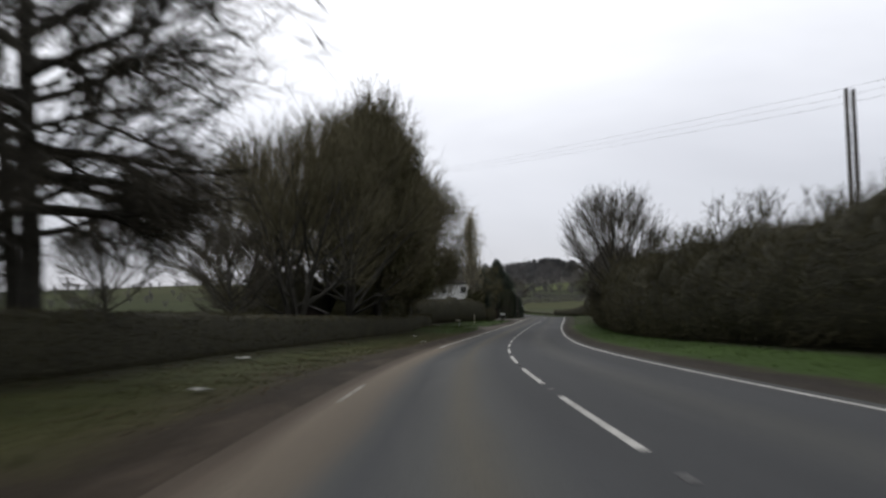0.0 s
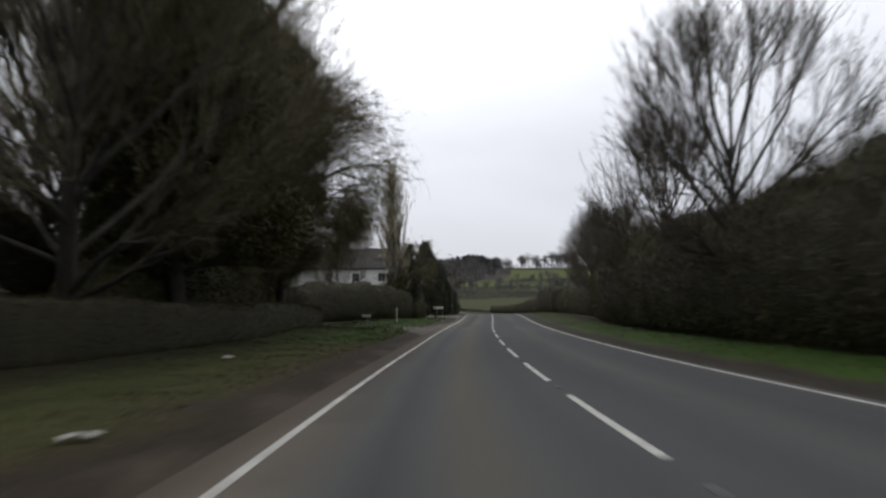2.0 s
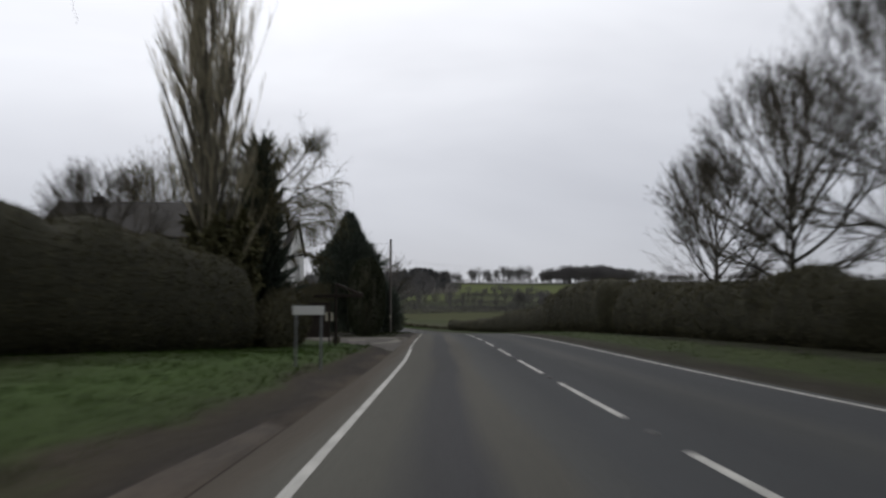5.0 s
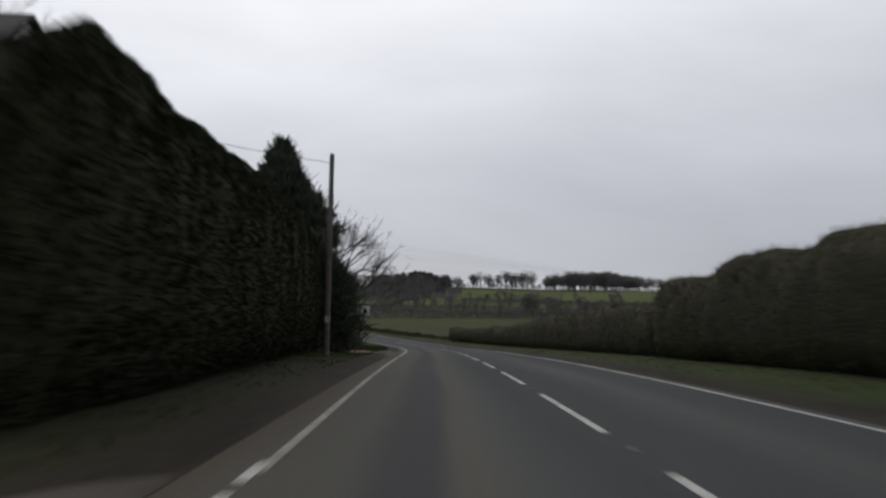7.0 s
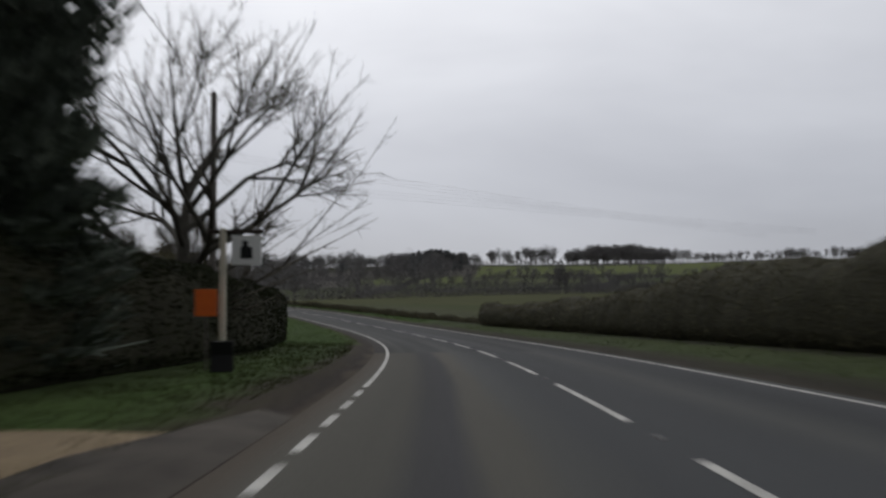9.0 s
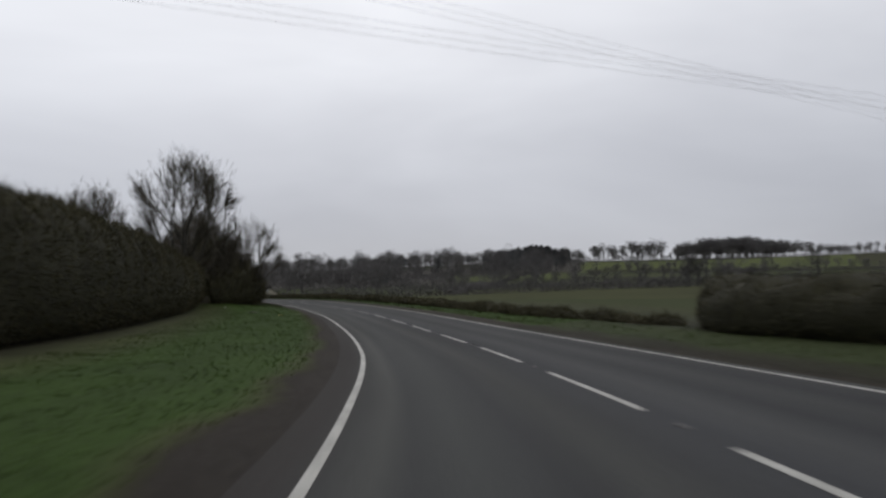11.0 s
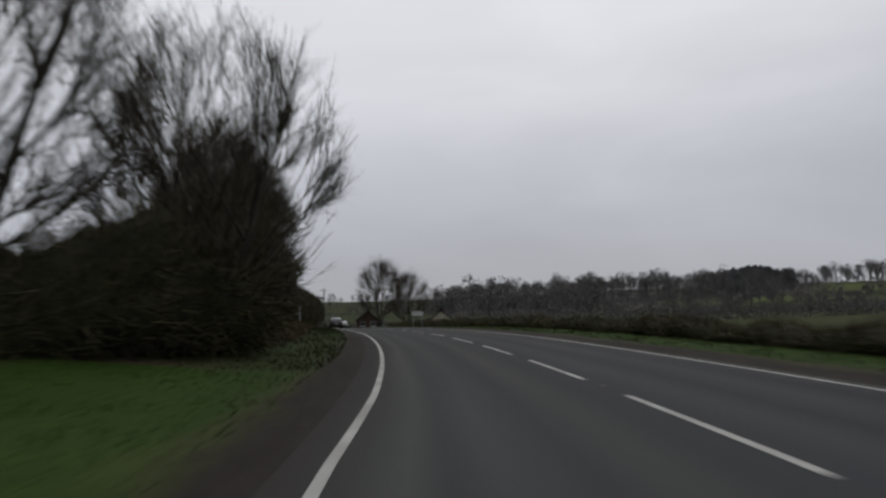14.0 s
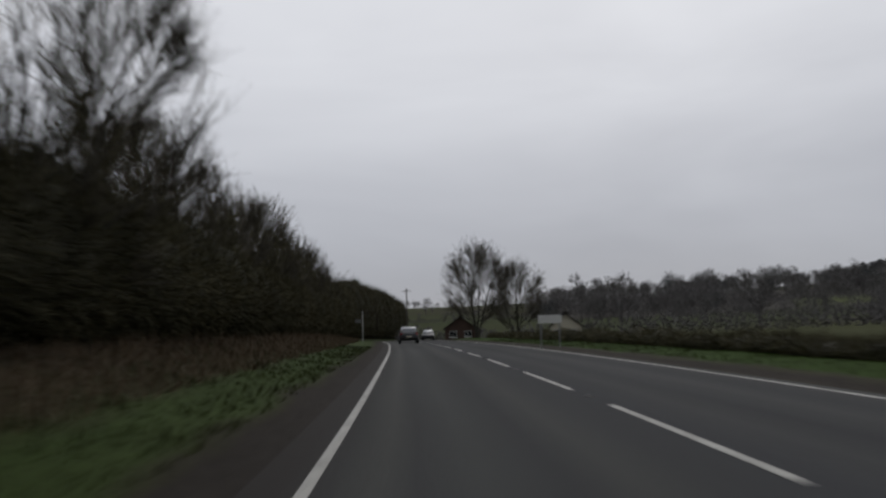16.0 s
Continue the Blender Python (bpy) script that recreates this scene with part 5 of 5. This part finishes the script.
far_wood("far_spruces", "spruce plantation on the skyline, greyed for haze", spruces, HAZY_GREEN, 33)
far_wood("far_hedgerows", "hedgerows and scattered bare trees on the hillside", slope, HAZY_TWIG, 34)


# ---------------------------------------------------------------- buildings
def prism_roof(name, w, d, eave, ridge, over, mat, thick=0.12):
    """Two slabs that meet at a ridge along y; w across, d along."""
    bm = bmesh.new()
    rise = ridge - eave
    for side in (-1, 1):
        a = [(side * (w / 2 + over), -d / 2 - over, eave - rise * over / (w / 2)), (0, -d / 2 - over, ridge), (0, d / 2 + over, ridge), (side * (w / 2 + over), d / 2 + over, eave - rise * over / (w / 2))]
        lo = [bm.verts.new(p) for p in a]
        hi = [bm.verts.new((x, y, z + thick)) for x, y, z in a]
        bm.faces.new(lo)
        bm.faces.new(hi)
        for i in range(4):
            bm.faces.new((lo[i], lo[(i + 1) % 4], hi[(i + 1) % 4], hi[i]))
    bmesh.ops.recalc_face_normals(bm, faces=bm.faces)
    return bm_mesh(name, bm, mat)


def gable_walls(name, w, d, eave, ridge, mat):
    """A closed body with a gable at either end; the ridge runs along y."""
    bm = bmesh.new()
    out = [(-w / 2, -0.3), (w / 2, -0.3), (w / 2, eave), (0, ridge), (-w / 2, eave)]
    a, b = [bm.verts.new((x, -d / 2, z)) for x, z in out], [bm.verts.new((x, d / 2, z)) for x, z in out]
    bm.faces.new(a)
    bm.faces.new(b)
    for i in range(5):
        bm.faces.new((a[i], a[(i + 1) % 5], b[(i + 1) % 5], b[i]))
    bmesh.ops.recalc_face_normals(bm, faces=bm.faces)
    return bm_mesh(name, bm, mat)


def window_on(parent, m, w, h, frame_mat=WHITE_PAINT):
    """A window on a wall that faces -y of m: frame, pane and sill."""
    t = 0.06
    ob = part("window", boxes("window", [(0, -0.03, h / 2 - t / 2, w, 0.08, t), (0, -0.03, -h / 2 + t / 2, w, 0.08, t), (-w / 2 + t / 2, -0.03, 0, t, 0.08, h - 2 * t), (w / 2 - t / 2, -0.03, 0, t, 0.08, h - 2 * t), (0, -0.03, 0, t * 0.8, 0.06, h - 2 * t)], frame_mat), parent, "", m)
    part("pane", boxes("pane", [(0, -0.012, 0, w - t, 0.02, h - t)], GLASS, 0), ob)
    part("sill", boxes("sill", [(0, -0.07, -h / 2 - 0.05, w + 0.16, 0.18, 0.07)], RENDERED), ob)
    return ob


def chimney_on(parent, x, y, z0, z1, mat=BRICK_RED):
    ob = part("chimney", boxes("chimney", [(x, y, (z0 + z1) / 2, 0.6, 0.9, z1 - z0), (x, y, z1 - 0.1, 0.72, 1.02, 0.12)], mat, 0.02), parent)
    part("chimney_pot", rod("chimney_pot", 0.13, 0.1, 0.4, mat, 10), ob, "", Matrix.Translation((x, y, z1)))


# inn with two gables to the road
inn = empty("white_inn", place(187, -21.3, -90), "tall white rendered house with two slate gables facing the road", "house")
# local: +y points to the road (right of the drive), x runs against the drive
W1 = Matrix.Translation((0, -2.5, 0))
part("wall", gable_walls("wall", 8.6, 18, 7.4, 10.5, RENDERED), inn, "", W1)
part("roof", prism_roof("roof", 8.6, 18, 7.4, 10.5, 0.25, SLATE), inn, "", W1)
W2 = Matrix.Translation((-5.0, 0.9, 0))
part("wall", gable_walls("wall", 9.6, 12, 6.9, 9.6, RENDERED), inn, "", W2)
part("roof", prism_roof("roof", 9.6, 12, 6.9, 9.6, 0.22, SLATE), inn, "", W2)
for x, z, w, h in ((1.0, 8.6, 0.8, 1.0), (1.6, 5.6, 1.1, 1.5), (-2.2, 5.4, 1.1, 1.5), (1.6, 2.4, 1.2, 1.5), (-2.0, 2.4, 1.2, 1.5), (-6.4, 5.2, 1.1, 1.5), (-6.4, 2.3, 1.1, 1.5)):
    window_on(inn, pose(x, 6.5 if x > -4 else 6.9, z, 0, 0, 180), w, h)
for y, z in ((4.6, 5.9), (0.6, 5.9), (-3.6, 5.9), (4.6, 3.0), (0.6, 3.0), (-3.6, 3.0)):
    window_on(inn, pose(4.3, y, z, 0, 0, 90), 1.15, 1.35)
slope = math.degrees(math.atan2(3.1, 4.3))
light = part("skylight", boxes("skylight", [(0, 0, 0.05, 0.75, 1.1, 0.1)], GREY_METAL), inn, "grey roof window", Matrix.Translation((1.9, 4.4, 9.22)) @ pose(0, 0, 0, 0, slope, 0))
part("pane", boxes("pane", [(0, 0, 0.106, 0.6, 0.95, 0.012)], GLASS, 0), light)
for x, y in ((4.38, 6.2), (-3.45, 6.6)):
    part("downpipe", rod("downpipe", 0.05, 0.05, 7.2, BLACK_PAINT, 8), inn, "", Matrix.Translation((x, y, 0)))
part("gutter", boxes("gutter", [(4.58, -2.5, 7.22, 0.14, 18.2, 0.1)], BLACK_PAINT), inn)
chimney_on(inn, -3.0, -8.0, 7.8, 11.0, SLATE)
chimney_on(inn, 0.1, -8.4, 9.6, 11.0, SLATE)
part("wing", boxes("wing", [(8.2, 3.4, 1.3, 7.0, 5.6, 3.2)], RENDERED, 0.02), inn, "low white extension")
part("wing_roof", boxes("wing_roof", [(8.3, 3.4, 3.0, 7.6, 6.2, 0.16)], SLATE, 0.02), inn)
for y in (1.6, 3.6, 5.4):
    window_on(inn, pose(11.7, y, 1.7, 0, 0, 90), 1.0, 1.2)
beam = empty("timber_frame", place(150.9, -6.45, -35), "dark timber crossbeam on a post with a sloping brace", "sign frame")
part("post", boxes("post", [(-0.1, 0, 1.15, 0.09, 0.09, 2.7)], TIMBER), beam)
part("crossbeam", boxes("crossbeam", [(0, 0, 2.03, 2.6, 0.1, 0.13)], TIMBER), beam)
part("brace", boxes("brace", [(0, 0, 0, 1.5, 0.09, 0.11)], TIMBER), beam, "", pose(0.6, 0.02, 2.27, 0, 18, 0))

# solid gate and wall of dark boards by the inn
gate = empty("board_fence", place(164.8, -12.35, 0), "dark brown close-boarded fence beside the entrance", "fence")
part("backing", boxes("backing", [(0, 0.075, 0.85, 7.9, 0.05, 1.8)], TIMBER), gate)
for i in range(28):
    part("board", boxes("board", [(-3.9 + i * 0.287, 0.006 * (i % 2), 0.92, 0.28, 0.03, 1.94)], TIMBER, 0.004), gate)
part("rail", boxes("rail", [(0, 0.03, 1.91, 8.1, 0.16, 0.06)], TIMBER), gate)
notice = empty("notice_boards", place(150.6, -6.75, 0), "pair of narrow pale notice boards on a dark batten", "notice")
for x in (-0.11, 0.11):
    part("board", boxes("board", [(x, -0.06, 1.17, 0.08, 0.03, 0.36)], CREAM, 0.004), notice)
part("batten", boxes("batten", [(0, 0.0, 1.17, 0.34, 0.06, 0.06), (0, 0.0, 0.55, 0.06, 0.06, 1.3)], TIMBER, 0.004), notice)

# aprons and drives
TRACK = material("muddy_tarmac", (0.068, 0.059, 0.047), dark=(0.024, 0.02, 0.016), scale=0.28, fine=2.5, bump=0.5, depth=0.02)
SAND = material("sandy_drive", (0.245, 0.185, 0.11), dark=(0.125, 0.094, 0.058), scale=0.6, fine=12, bump=0.5, depth=0.02)


def apron(name, outline, mat, label, lift=0.028):
    """A drive mouth: rows of (s, nearest u, farthest u)."""
    o = np.array(outline, float)
    s = np.arange(o[0, 0], o[-1, 0] + 0.01, 0.5)
    a, b = np.interp(s, o[:, 0], o[:, 1]), np.interp(s, o[:, 0], o[:, 2])
    v = np.linspace(0, 1, 14)
    u = a[:, None] + (b - a)[:, None] * v
    tagged(new(name, sheet(name, spot(s[:, None] + 0 * u, u, lift * np.minimum(1, v * 4 + 0.15)[None]), mat, np.stack([u, s[:, None] + 0 * u], -1))), label, "drive", kind="structure")


MIRE = material("wet_mud", (0.075, 0.058, 0.042), dark=(0.028, 0.022, 0.017), scale=0.9, fine=9, bump=0.7, depth=0.03)
apron("lane_mouth", ((94, -3.97, -4.1), (97, -3.97, -4.7), (101, -3.97, -5.6), (105, -3.97, -5.9), (109, -3.97, -5.0), (114, -3.97, -4.5), (124, -3.97, -4.2)), MIRE, "muddy eroded pull-in beside the road")
apron("inn_forecourt", ((146, -3.97, -4.2), (149, -3.97, -4.8), (153, -3.97, -6.3), (156, -3.97, -7.4), (159, -3.97, -8.8), (160.5, -3.97, -11), (161.5, -3.97, -16), (163.0, -3.97, -16), (163.6, -3.97, -5.4), (166.5, -3.97, -4.05)), TRACK, "patched concrete and tarmac forecourt")
PATCH = material("pale_concrete", (0.145, 0.134, 0.112), dark=(0.07, 0.062, 0.05), scale=1.2, fine=14, bump=0.4, depth=0.01)
for row in (((155.6, -6.2, -6.3), (156.4, -5.8, -6.6), (157.4, -5.6, -6.7), (158.4, -5.8, -6.3), (159, -6.0, -6.1)), ((151.2, -4.9, -5.0), (152.4, -4.6, -5.2), (153.8, -4.3, -4.8), (155, -4.2, -4.6), (157, -4.15, -4.5), (159.4, -4.1, -4.35)),
            ((158.6, -8.0, -8.1), (159.4, -7.4, -8.6), (160.4, -7.6, -9.0), (161.2, -8.2, -8.5)), ((160.4, -4.6, -4.7), (161.2, -4.3, -5.4), (162.2, -4.4, -5.6), (163, -4.6, -4.9))):
    apron("concrete_patch", row, PATCH, "pale worn concrete patch in the forecourt", 0.036)
apron("drive_edge", ((202, -3.97, -4.05), (205, -3.97, -4.5), (208, -3.97, -5.2), (212, -3.97, -5.2), (216, -3.97, -4.4)), TRACK, "muddy edge of the drive mouth", 0.026)
apron("sandy_drive", ((205.4, -5.6, -6.2), (206.4, -4.3, -8.5), (207.6, -4.0, -12), (210, -3.98, -14), (212.5, -4.0, -14), (214, -4.6, -13)), SAND, "pale sandy drive crossing the verge", 0.034)


# ---------------------------------------------------------------- poles, wires and signs
def pole_thing(s, u, height, label, cross=False):
    ob = empty("telegraph_pole", place(s, u), label, "telegraph pole", "telegraph poles")
    part("post", rod("post", 0.14, 0.10, height + 0.3, POLE_WOOD, 12, -0.3), ob)
    part("cap", rod("cap", 0.11, 0.04, 0.08, DARK_METAL, 10, height), ob)
    if cross:
        part("crossarm", boxes("crossarm", [(0, -0.12, height - 0.5, 1.6, 0.1, 0.1)], POLE_WOOD), ob)
        for x in (-0.7, -0.25, 0.25, 0.7):
            part("insulator", rod("insulator", 0.04, 0.03, 0.16, WHITE_PAINT, 8), ob, "", Matrix.Translation((x, -0.12, height - 0.45)))
    for x in (-0.045, 0.045):
        part("plate", boxes("plate", [(x, -0.145, 1.55, 0.07, 0.02, 0.26)], CREAM, 0.003), ob)
    return ob


pole_thing(198.6, -6.5, 8.75, "wooden telegraph pole in front of the evergreen hedge")
pole_thing(236, -9.4, 9.0, "wooden telegraph pole behind the inn sign")
for du in (0, 0.9):
    pole_thing(43 + du * 0.2, 16.15 + du * 0.42, 11.6, "one of a pair of wooden poles behind the hedge")
pole_thing(528, -4.6, 9.5, "far wooden telegraph pole", True)


def wire(a, b, sag, r=0.012, name="overhead_wire"):
    a, b = np.array(a), np.array(b)
    v = np.linspace(0, 1, 25)[:, None]
    p = a + (b - a) * v - np.array([0, 0, 1]) * 4 * sag * v * (1 - v)
    t, f = tubes(np.concatenate([p[:-1], p[1:], np.full((24, 2), r)], 1), 4)
    tagged(new(name, mesh(name, t, f, BLACK_PAINT)), "thin dark overhead wire", "wire", "overhead wires")


for k in range(3):
    wire((18.1, 43.0, 9.9 - 0.35 * k), (-16, 215, 31.6 - 0.4 * k), 0.6, 0.006)
    wire((18.1, 43.0, 9.9 - 0.35 * k), (22, 20, 8.4 - 0.35 * k), 0.3, 0.006)
for k in range(3):
    wire((-46, 252.5, 11.0 + 0.3 * k), (82, 306.4, 7.0 + 0.3 * k), 0.4, 0.006)
    wire((-30, 251, 13.4 + 0.3 * k), (80, 315, 7.2 + 0.3 * k), 0.4, 0.006)
wire(spot(198.6, -6.5, 8.4), spot(182, -16, 7.6), 0.25)
wire(spot(198.6, -6.5, 8.5), spot(236, -9.4, 8.8), 0.4)


def finger_sign(s, u, turn=0):
    ob = empty("low_sign", place(s, u, turn), "low pale sign on a short post in the grass", "sign")
    for x in (-0.02, 0.12):
        part("post", boxes("post", [(x, 0, 0.3, 0.045, 0.045, 0.9)], GREY_METAL), ob)
    part("board", boxes("board", [(-0.05, -0.04, 0.68, 0.5, 0.025, 0.13)], CREAM, 0.004), ob)


finger_sign(98, -7.4)
ob = empty("marker_post", place(117, -7.6), "white wooden marker post on the verge", "post")
part("post", boxes("post", [(0, 0, 0.5, 0.1, 0.08, 1.3)], CREAM), ob)
ob = empty("name_board", place(134, -5.2), "pale name board on two short posts", "sign")
part("board", boxes("board", [(0, 0, 1.3, 0.7, 0.03, 0.2)], WHITE_PAINT, 0.004), ob)
for x in (-0.28, 0.28):
    part("post", boxes("post", [(x, 0.04, 0.55, 0.05, 0.05, 1.6)], GREY_METAL), ob)

# hanging inn sign, orange board and dark chalk board
ob = empty("inn_sign", place(226, -7.1), "white inn sign hanging from a pale post", "inn sign")
part("post", boxes("post", [(0, 0, 1.55, 0.13, 0.13, 3.5)], CREAM), ob)
part("arm", boxes("arm", [(0.3, 0, 3.22, 1.3, 0.09, 0.09)], TIMBER), ob)
panel = part("panel", boxes("panel", [(0.55, 0, 2.78, 0.7, 0.06, 0.7)], WHITE_PAINT, 0.01), ob)
part("picture", boxes("picture", [(0.55, -0.036, 2.72, 0.28, 0.012, 0.28), (0.52, -0.036, 2.92, 0.13, 0.012, 0.16)], BLACK_PAINT, 0.003), panel, "dark painted shape")
for x in (0.3, 0.94):
    part("chain", rod("chain", 0.012, 0.012, 0.1, BLACK_PAINT, 6), ob, "", Matrix.Translation((x, 0, 3.12)))
ob = empty("orange_board", place(225.7, -7.4), "bright orange notice fixed beside the inn sign post", "notice")
part("board", boxes("board", [(0, -0.1, 1.55, 0.5, 0.03, 0.62)], ORANGE_PAINT, 0.004), ob)
part("stake", boxes("stake", [(0, -0.07, 0.65, 0.05, 0.03, 1.5)], POLE_WOOD), ob)
ob = empty("chalk_board", place(225, -6.9), "dark folding pavement board standing on the grass", "board")
for turn in (-12, 12):
    part("panel", boxes("panel", [(0, 0, 0.35, 0.5, 0.03, 0.7)], BLACK_PAINT, 0.005), ob, "", pose(0, 0.08 * turn / 12, 0, turn, 0, 0))
ob = empty("white_sign", place(405, 4.3), "plain white rectangular sign on two posts", "sign")
part("board", boxes("board", [(0, 0, 1.35, 1.15, 0.03, 0.4)], WHITE_PAINT, 0.004), ob)
for x in (-0.45, 0.45):
    part("post", boxes("post", [(x, 0.04, 0.5, 0.06, 0.06, 1.6)], GREY_METAL), ob)
ob = empty("framed_sign", place(464, -5.8), "dark framed hanging sign beside a white post", "sign")
part("post", boxes("post", [(0, 0, 1.6, 0.12, 0.12, 3.6)], WHITE_PAINT), ob)
part("frame", boxes("frame", [(0.85, 0, 3.2, 1.6, 0.08, 0.1), (1.6, 0, 2.2, 0.1, 0.08, 2.0), (0.85, 0, 1.4, 1.5, 0.08, 0.1)], TIMBER), ob)
part("board", boxes("board", [(-0.5, 0, 2.3, 0.7, 0.04, 0.35)], GREY_METAL), ob)

# ---------------------------------------------------------------- village houses
def plain_house(at, turn, w, d, eave, ridge, wall, label):
    h = empty("village_house", pose(*at, 0, 0, turn), label, "house", "village houses")
    part("wall", gable_walls("wall", w, d, eave, ridge, wall), h)
    part("roof", prism_roof("roof", w, d, eave, ridge, 0.25, SLATE), h)
    chimney_on(h, 0, d * 0.32, ridge - 0.5, ridge + 0.45, SLATE)
    for x in (-w * 0.24, w * 0.24):
        window_on(h, pose(x, -d / 2, eave - 0.75), w * 0.24, 0.8)
    return h


plain_house((-10.0, 458, 0.0), 10, 3.4, 5, 1.7, 3.0, CREAM, "small cream gabled house beyond the field")
plain_house((-26.4, 472, -0.2), 16, 4.0, 6, 2.3, 3.7, BRICK_RED, "red brick house at the edge of the village")
plain_house((-4.0, 478, -1.0), 12, 4, 7, 1.6, 2.6, CREAM, "low pale house beyond the field")


# ---------------------------------------------------------------- the car ahead
def loft(name, rings, mat):
    """A closed skin through rings of equal length."""
    bm = bmesh.new()
    vs = [[bm.verts.new(p) for p in ring] for ring in rings]
    n = len(rings[0])
    for a, b in zip(vs, vs[1:]):
        for i in range(n):
            bm.faces.new((a[i], a[(i + 1) % n], b[(i + 1) % n], b[i]))
    bm.faces.new(vs[0][::-1])
    bm.faces.new(vs[-1])
    bmesh.ops.recalc_face_normals(bm, faces=bm.faces)
    return bm_mesh(name, bm, mat, True)


def car_ring(y, half, low, high, pinch=0.9):
    return [(-half * pinch, y, low), (half * pinch, y, low), (half, y, low + 0.2 * (high - low)), (half, y, low + 0.7 * (high - low)), (half * 0.93, y, high), (-half * 0.93, y, high), (-half, y, low + 0.7 * (high - low)), (-half, y, low + 0.2 * (high - low))]


car = empty("hatchback_car", place(444, -1.7), "small hatchback with pale roof and dark body driving away", "car")
part("body", loft("body", [car_ring(-1.98, 0.74, 0.32, 0.72), car_ring(-1.9, 0.82, 0.25, 0.9), car_ring(-1.2, 0.86, 0.22, 0.95), (car_ring(0.6, 0.86, 0.22, 0.95)), car_ring(1.3, 0.84, 0.24, 0.88), car_ring(1.85, 0.78, 0.28, 0.72), car_ring(1.98, 0.68, 0.34, 0.6)], CAR_DARK), car, "dark lower body")
part("cabin", loft("cabin", [[(-0.72, -1.9, 0.9), (0.72, -1.9, 0.9), (0.6, -1.62, 1.36), (-0.6, -1.62, 1.36)], [(-0.78, -1.3, 0.92), (0.78, -1.3, 0.92), (0.63, -1.15, 1.46), (-0.63, -1.15, 1.46)], [(-0.78, 0.0, 0.92), (0.78, 0.0, 0.92), (0.62, -0.2, 1.46), (-0.62, -0.2, 1.46)], [(-0.74, 0.9, 0.9), (0.74, 0.9, 0.9), (0.6, 0.2, 1.36), (-0.6, 0.2, 1.36)]], CAR_PAINT), car)
part("rear_window", boxes("rear_window", [(0, 0, 0, 1.16, 0.02, 0.42)], SKY_GLASS, 0.005), car, "sloping rear window", pose(0, -1.79, 1.13, -31, 0, 0))
part("bumper", boxes("bumper", [(0, -2.0, 0.42, 1.5, 0.1, 0.2)], BLACK_PAINT, 0.03), car)
part("plate_bar", boxes("plate_bar", [(0, -2.06, 0.6, 0.5, 0.02, 0.11)], CREAM, 0.003), car)
for x in (-0.68, 0.68):
    part("rear_lamp", boxes("rear_lamp", [(x, -1.93, 0.82, 0.16, 0.08, 0.26)], RED_LAMP, 0.02), car)
for x in (-0.78, 0.78):
    for y in (-1.25, 1.25):
        wheel = part("wheel", rod("wheel", 0.31, 0.31, 0.2, RUBBER, 20, -0.1), car, "", Matrix.Translation((x, y, 0.3)) @ pose(0, 0, 0, 0, 90, 0))
        part("rim", rod("rim", 0.19, 0.17, 0.04, GREY_METAL, 16, 0.09 if x > 0 else -0.13), wheel)

far_car = copy_thing(car, place(491, 2.0, 180))
far_car["label"] = "small pale car coming the other way, far off"

# ---------------------------------------------------------------- small things
shed = empty("garden_shed", place(71, -16.6, 8), "small dark wooden shed behind the clipped hedge", "shed")
part("wall", gable_walls("wall", 2.6, 3.0, 1.8, 2.4, TIMBER), shed)
part("roof", prism_roof("roof", 2.6, 3.0, 1.8, 2.4, 0.15, SLATE, 0.06), shed)
LITTER = material("pale_litter", (0.5, 0.5, 0.46), rough=0.6, bump=0.1)
YELLOW = material("yellow_litter", (0.55, 0.48, 0.12), rough=0.6, bump=0.1)
lrng = np.random.default_rng(61)
for s, u, size, mat, label in ((15.3, -6.0, 0.4, LITTER, "scrap of pale litter lying on the verge"), (29, -8.8, 0.55, LITTER, "scrap of pale litter lying on the verge"), (70.3, -8.0, 0.4, LITTER, "scrap of pale litter lying on the verge"), (54.2, -5.3, 0.35, LITTER, "scrap of pale litter lying on the verge"), (309.6, -6.3, 0.35, YELLOW, "yellow scrap of litter in the grass"),
                               (342.8, -8.2, 0.3, LITTER, "scrap of pale litter lying on the verge"), (327, -10.0, 0.3, LITTER, "scrap of pale litter lying on the verge")):
    n = 5
    gx2, gy2 = np.meshgrid(np.linspace(-0.5, 0.5, n), np.linspace(-0.35, 0.35, n), indexing="ij")
    rows = np.stack([gx2, gy2, 0.05 + 0.22 * lrng.random((n, n)) * (1 - np.abs(gx2))], -1) * size
    ob = tagged(new("litter", sheet("litter", rows, mat, smooth=False)), label, "litter", "scraps of litter")
    ob.matrix_world = place(s, u, float(lrng.uniform(0, 360)), 0.02)
for s, u, w in ((319.5, -8.0, 0.6),):
    cover = tagged(new("stone_slab", boxes("stone_slab", [(0, 0, 0.0, w, w * 0.6, 0.12)], material("pale_stone", (0.12, 0.115, 0.1), bump=0.4), 0.03)), "low pale stone slab set in the grass", "slab")
    cover.matrix_world = place(s, u, 15, 0.0)
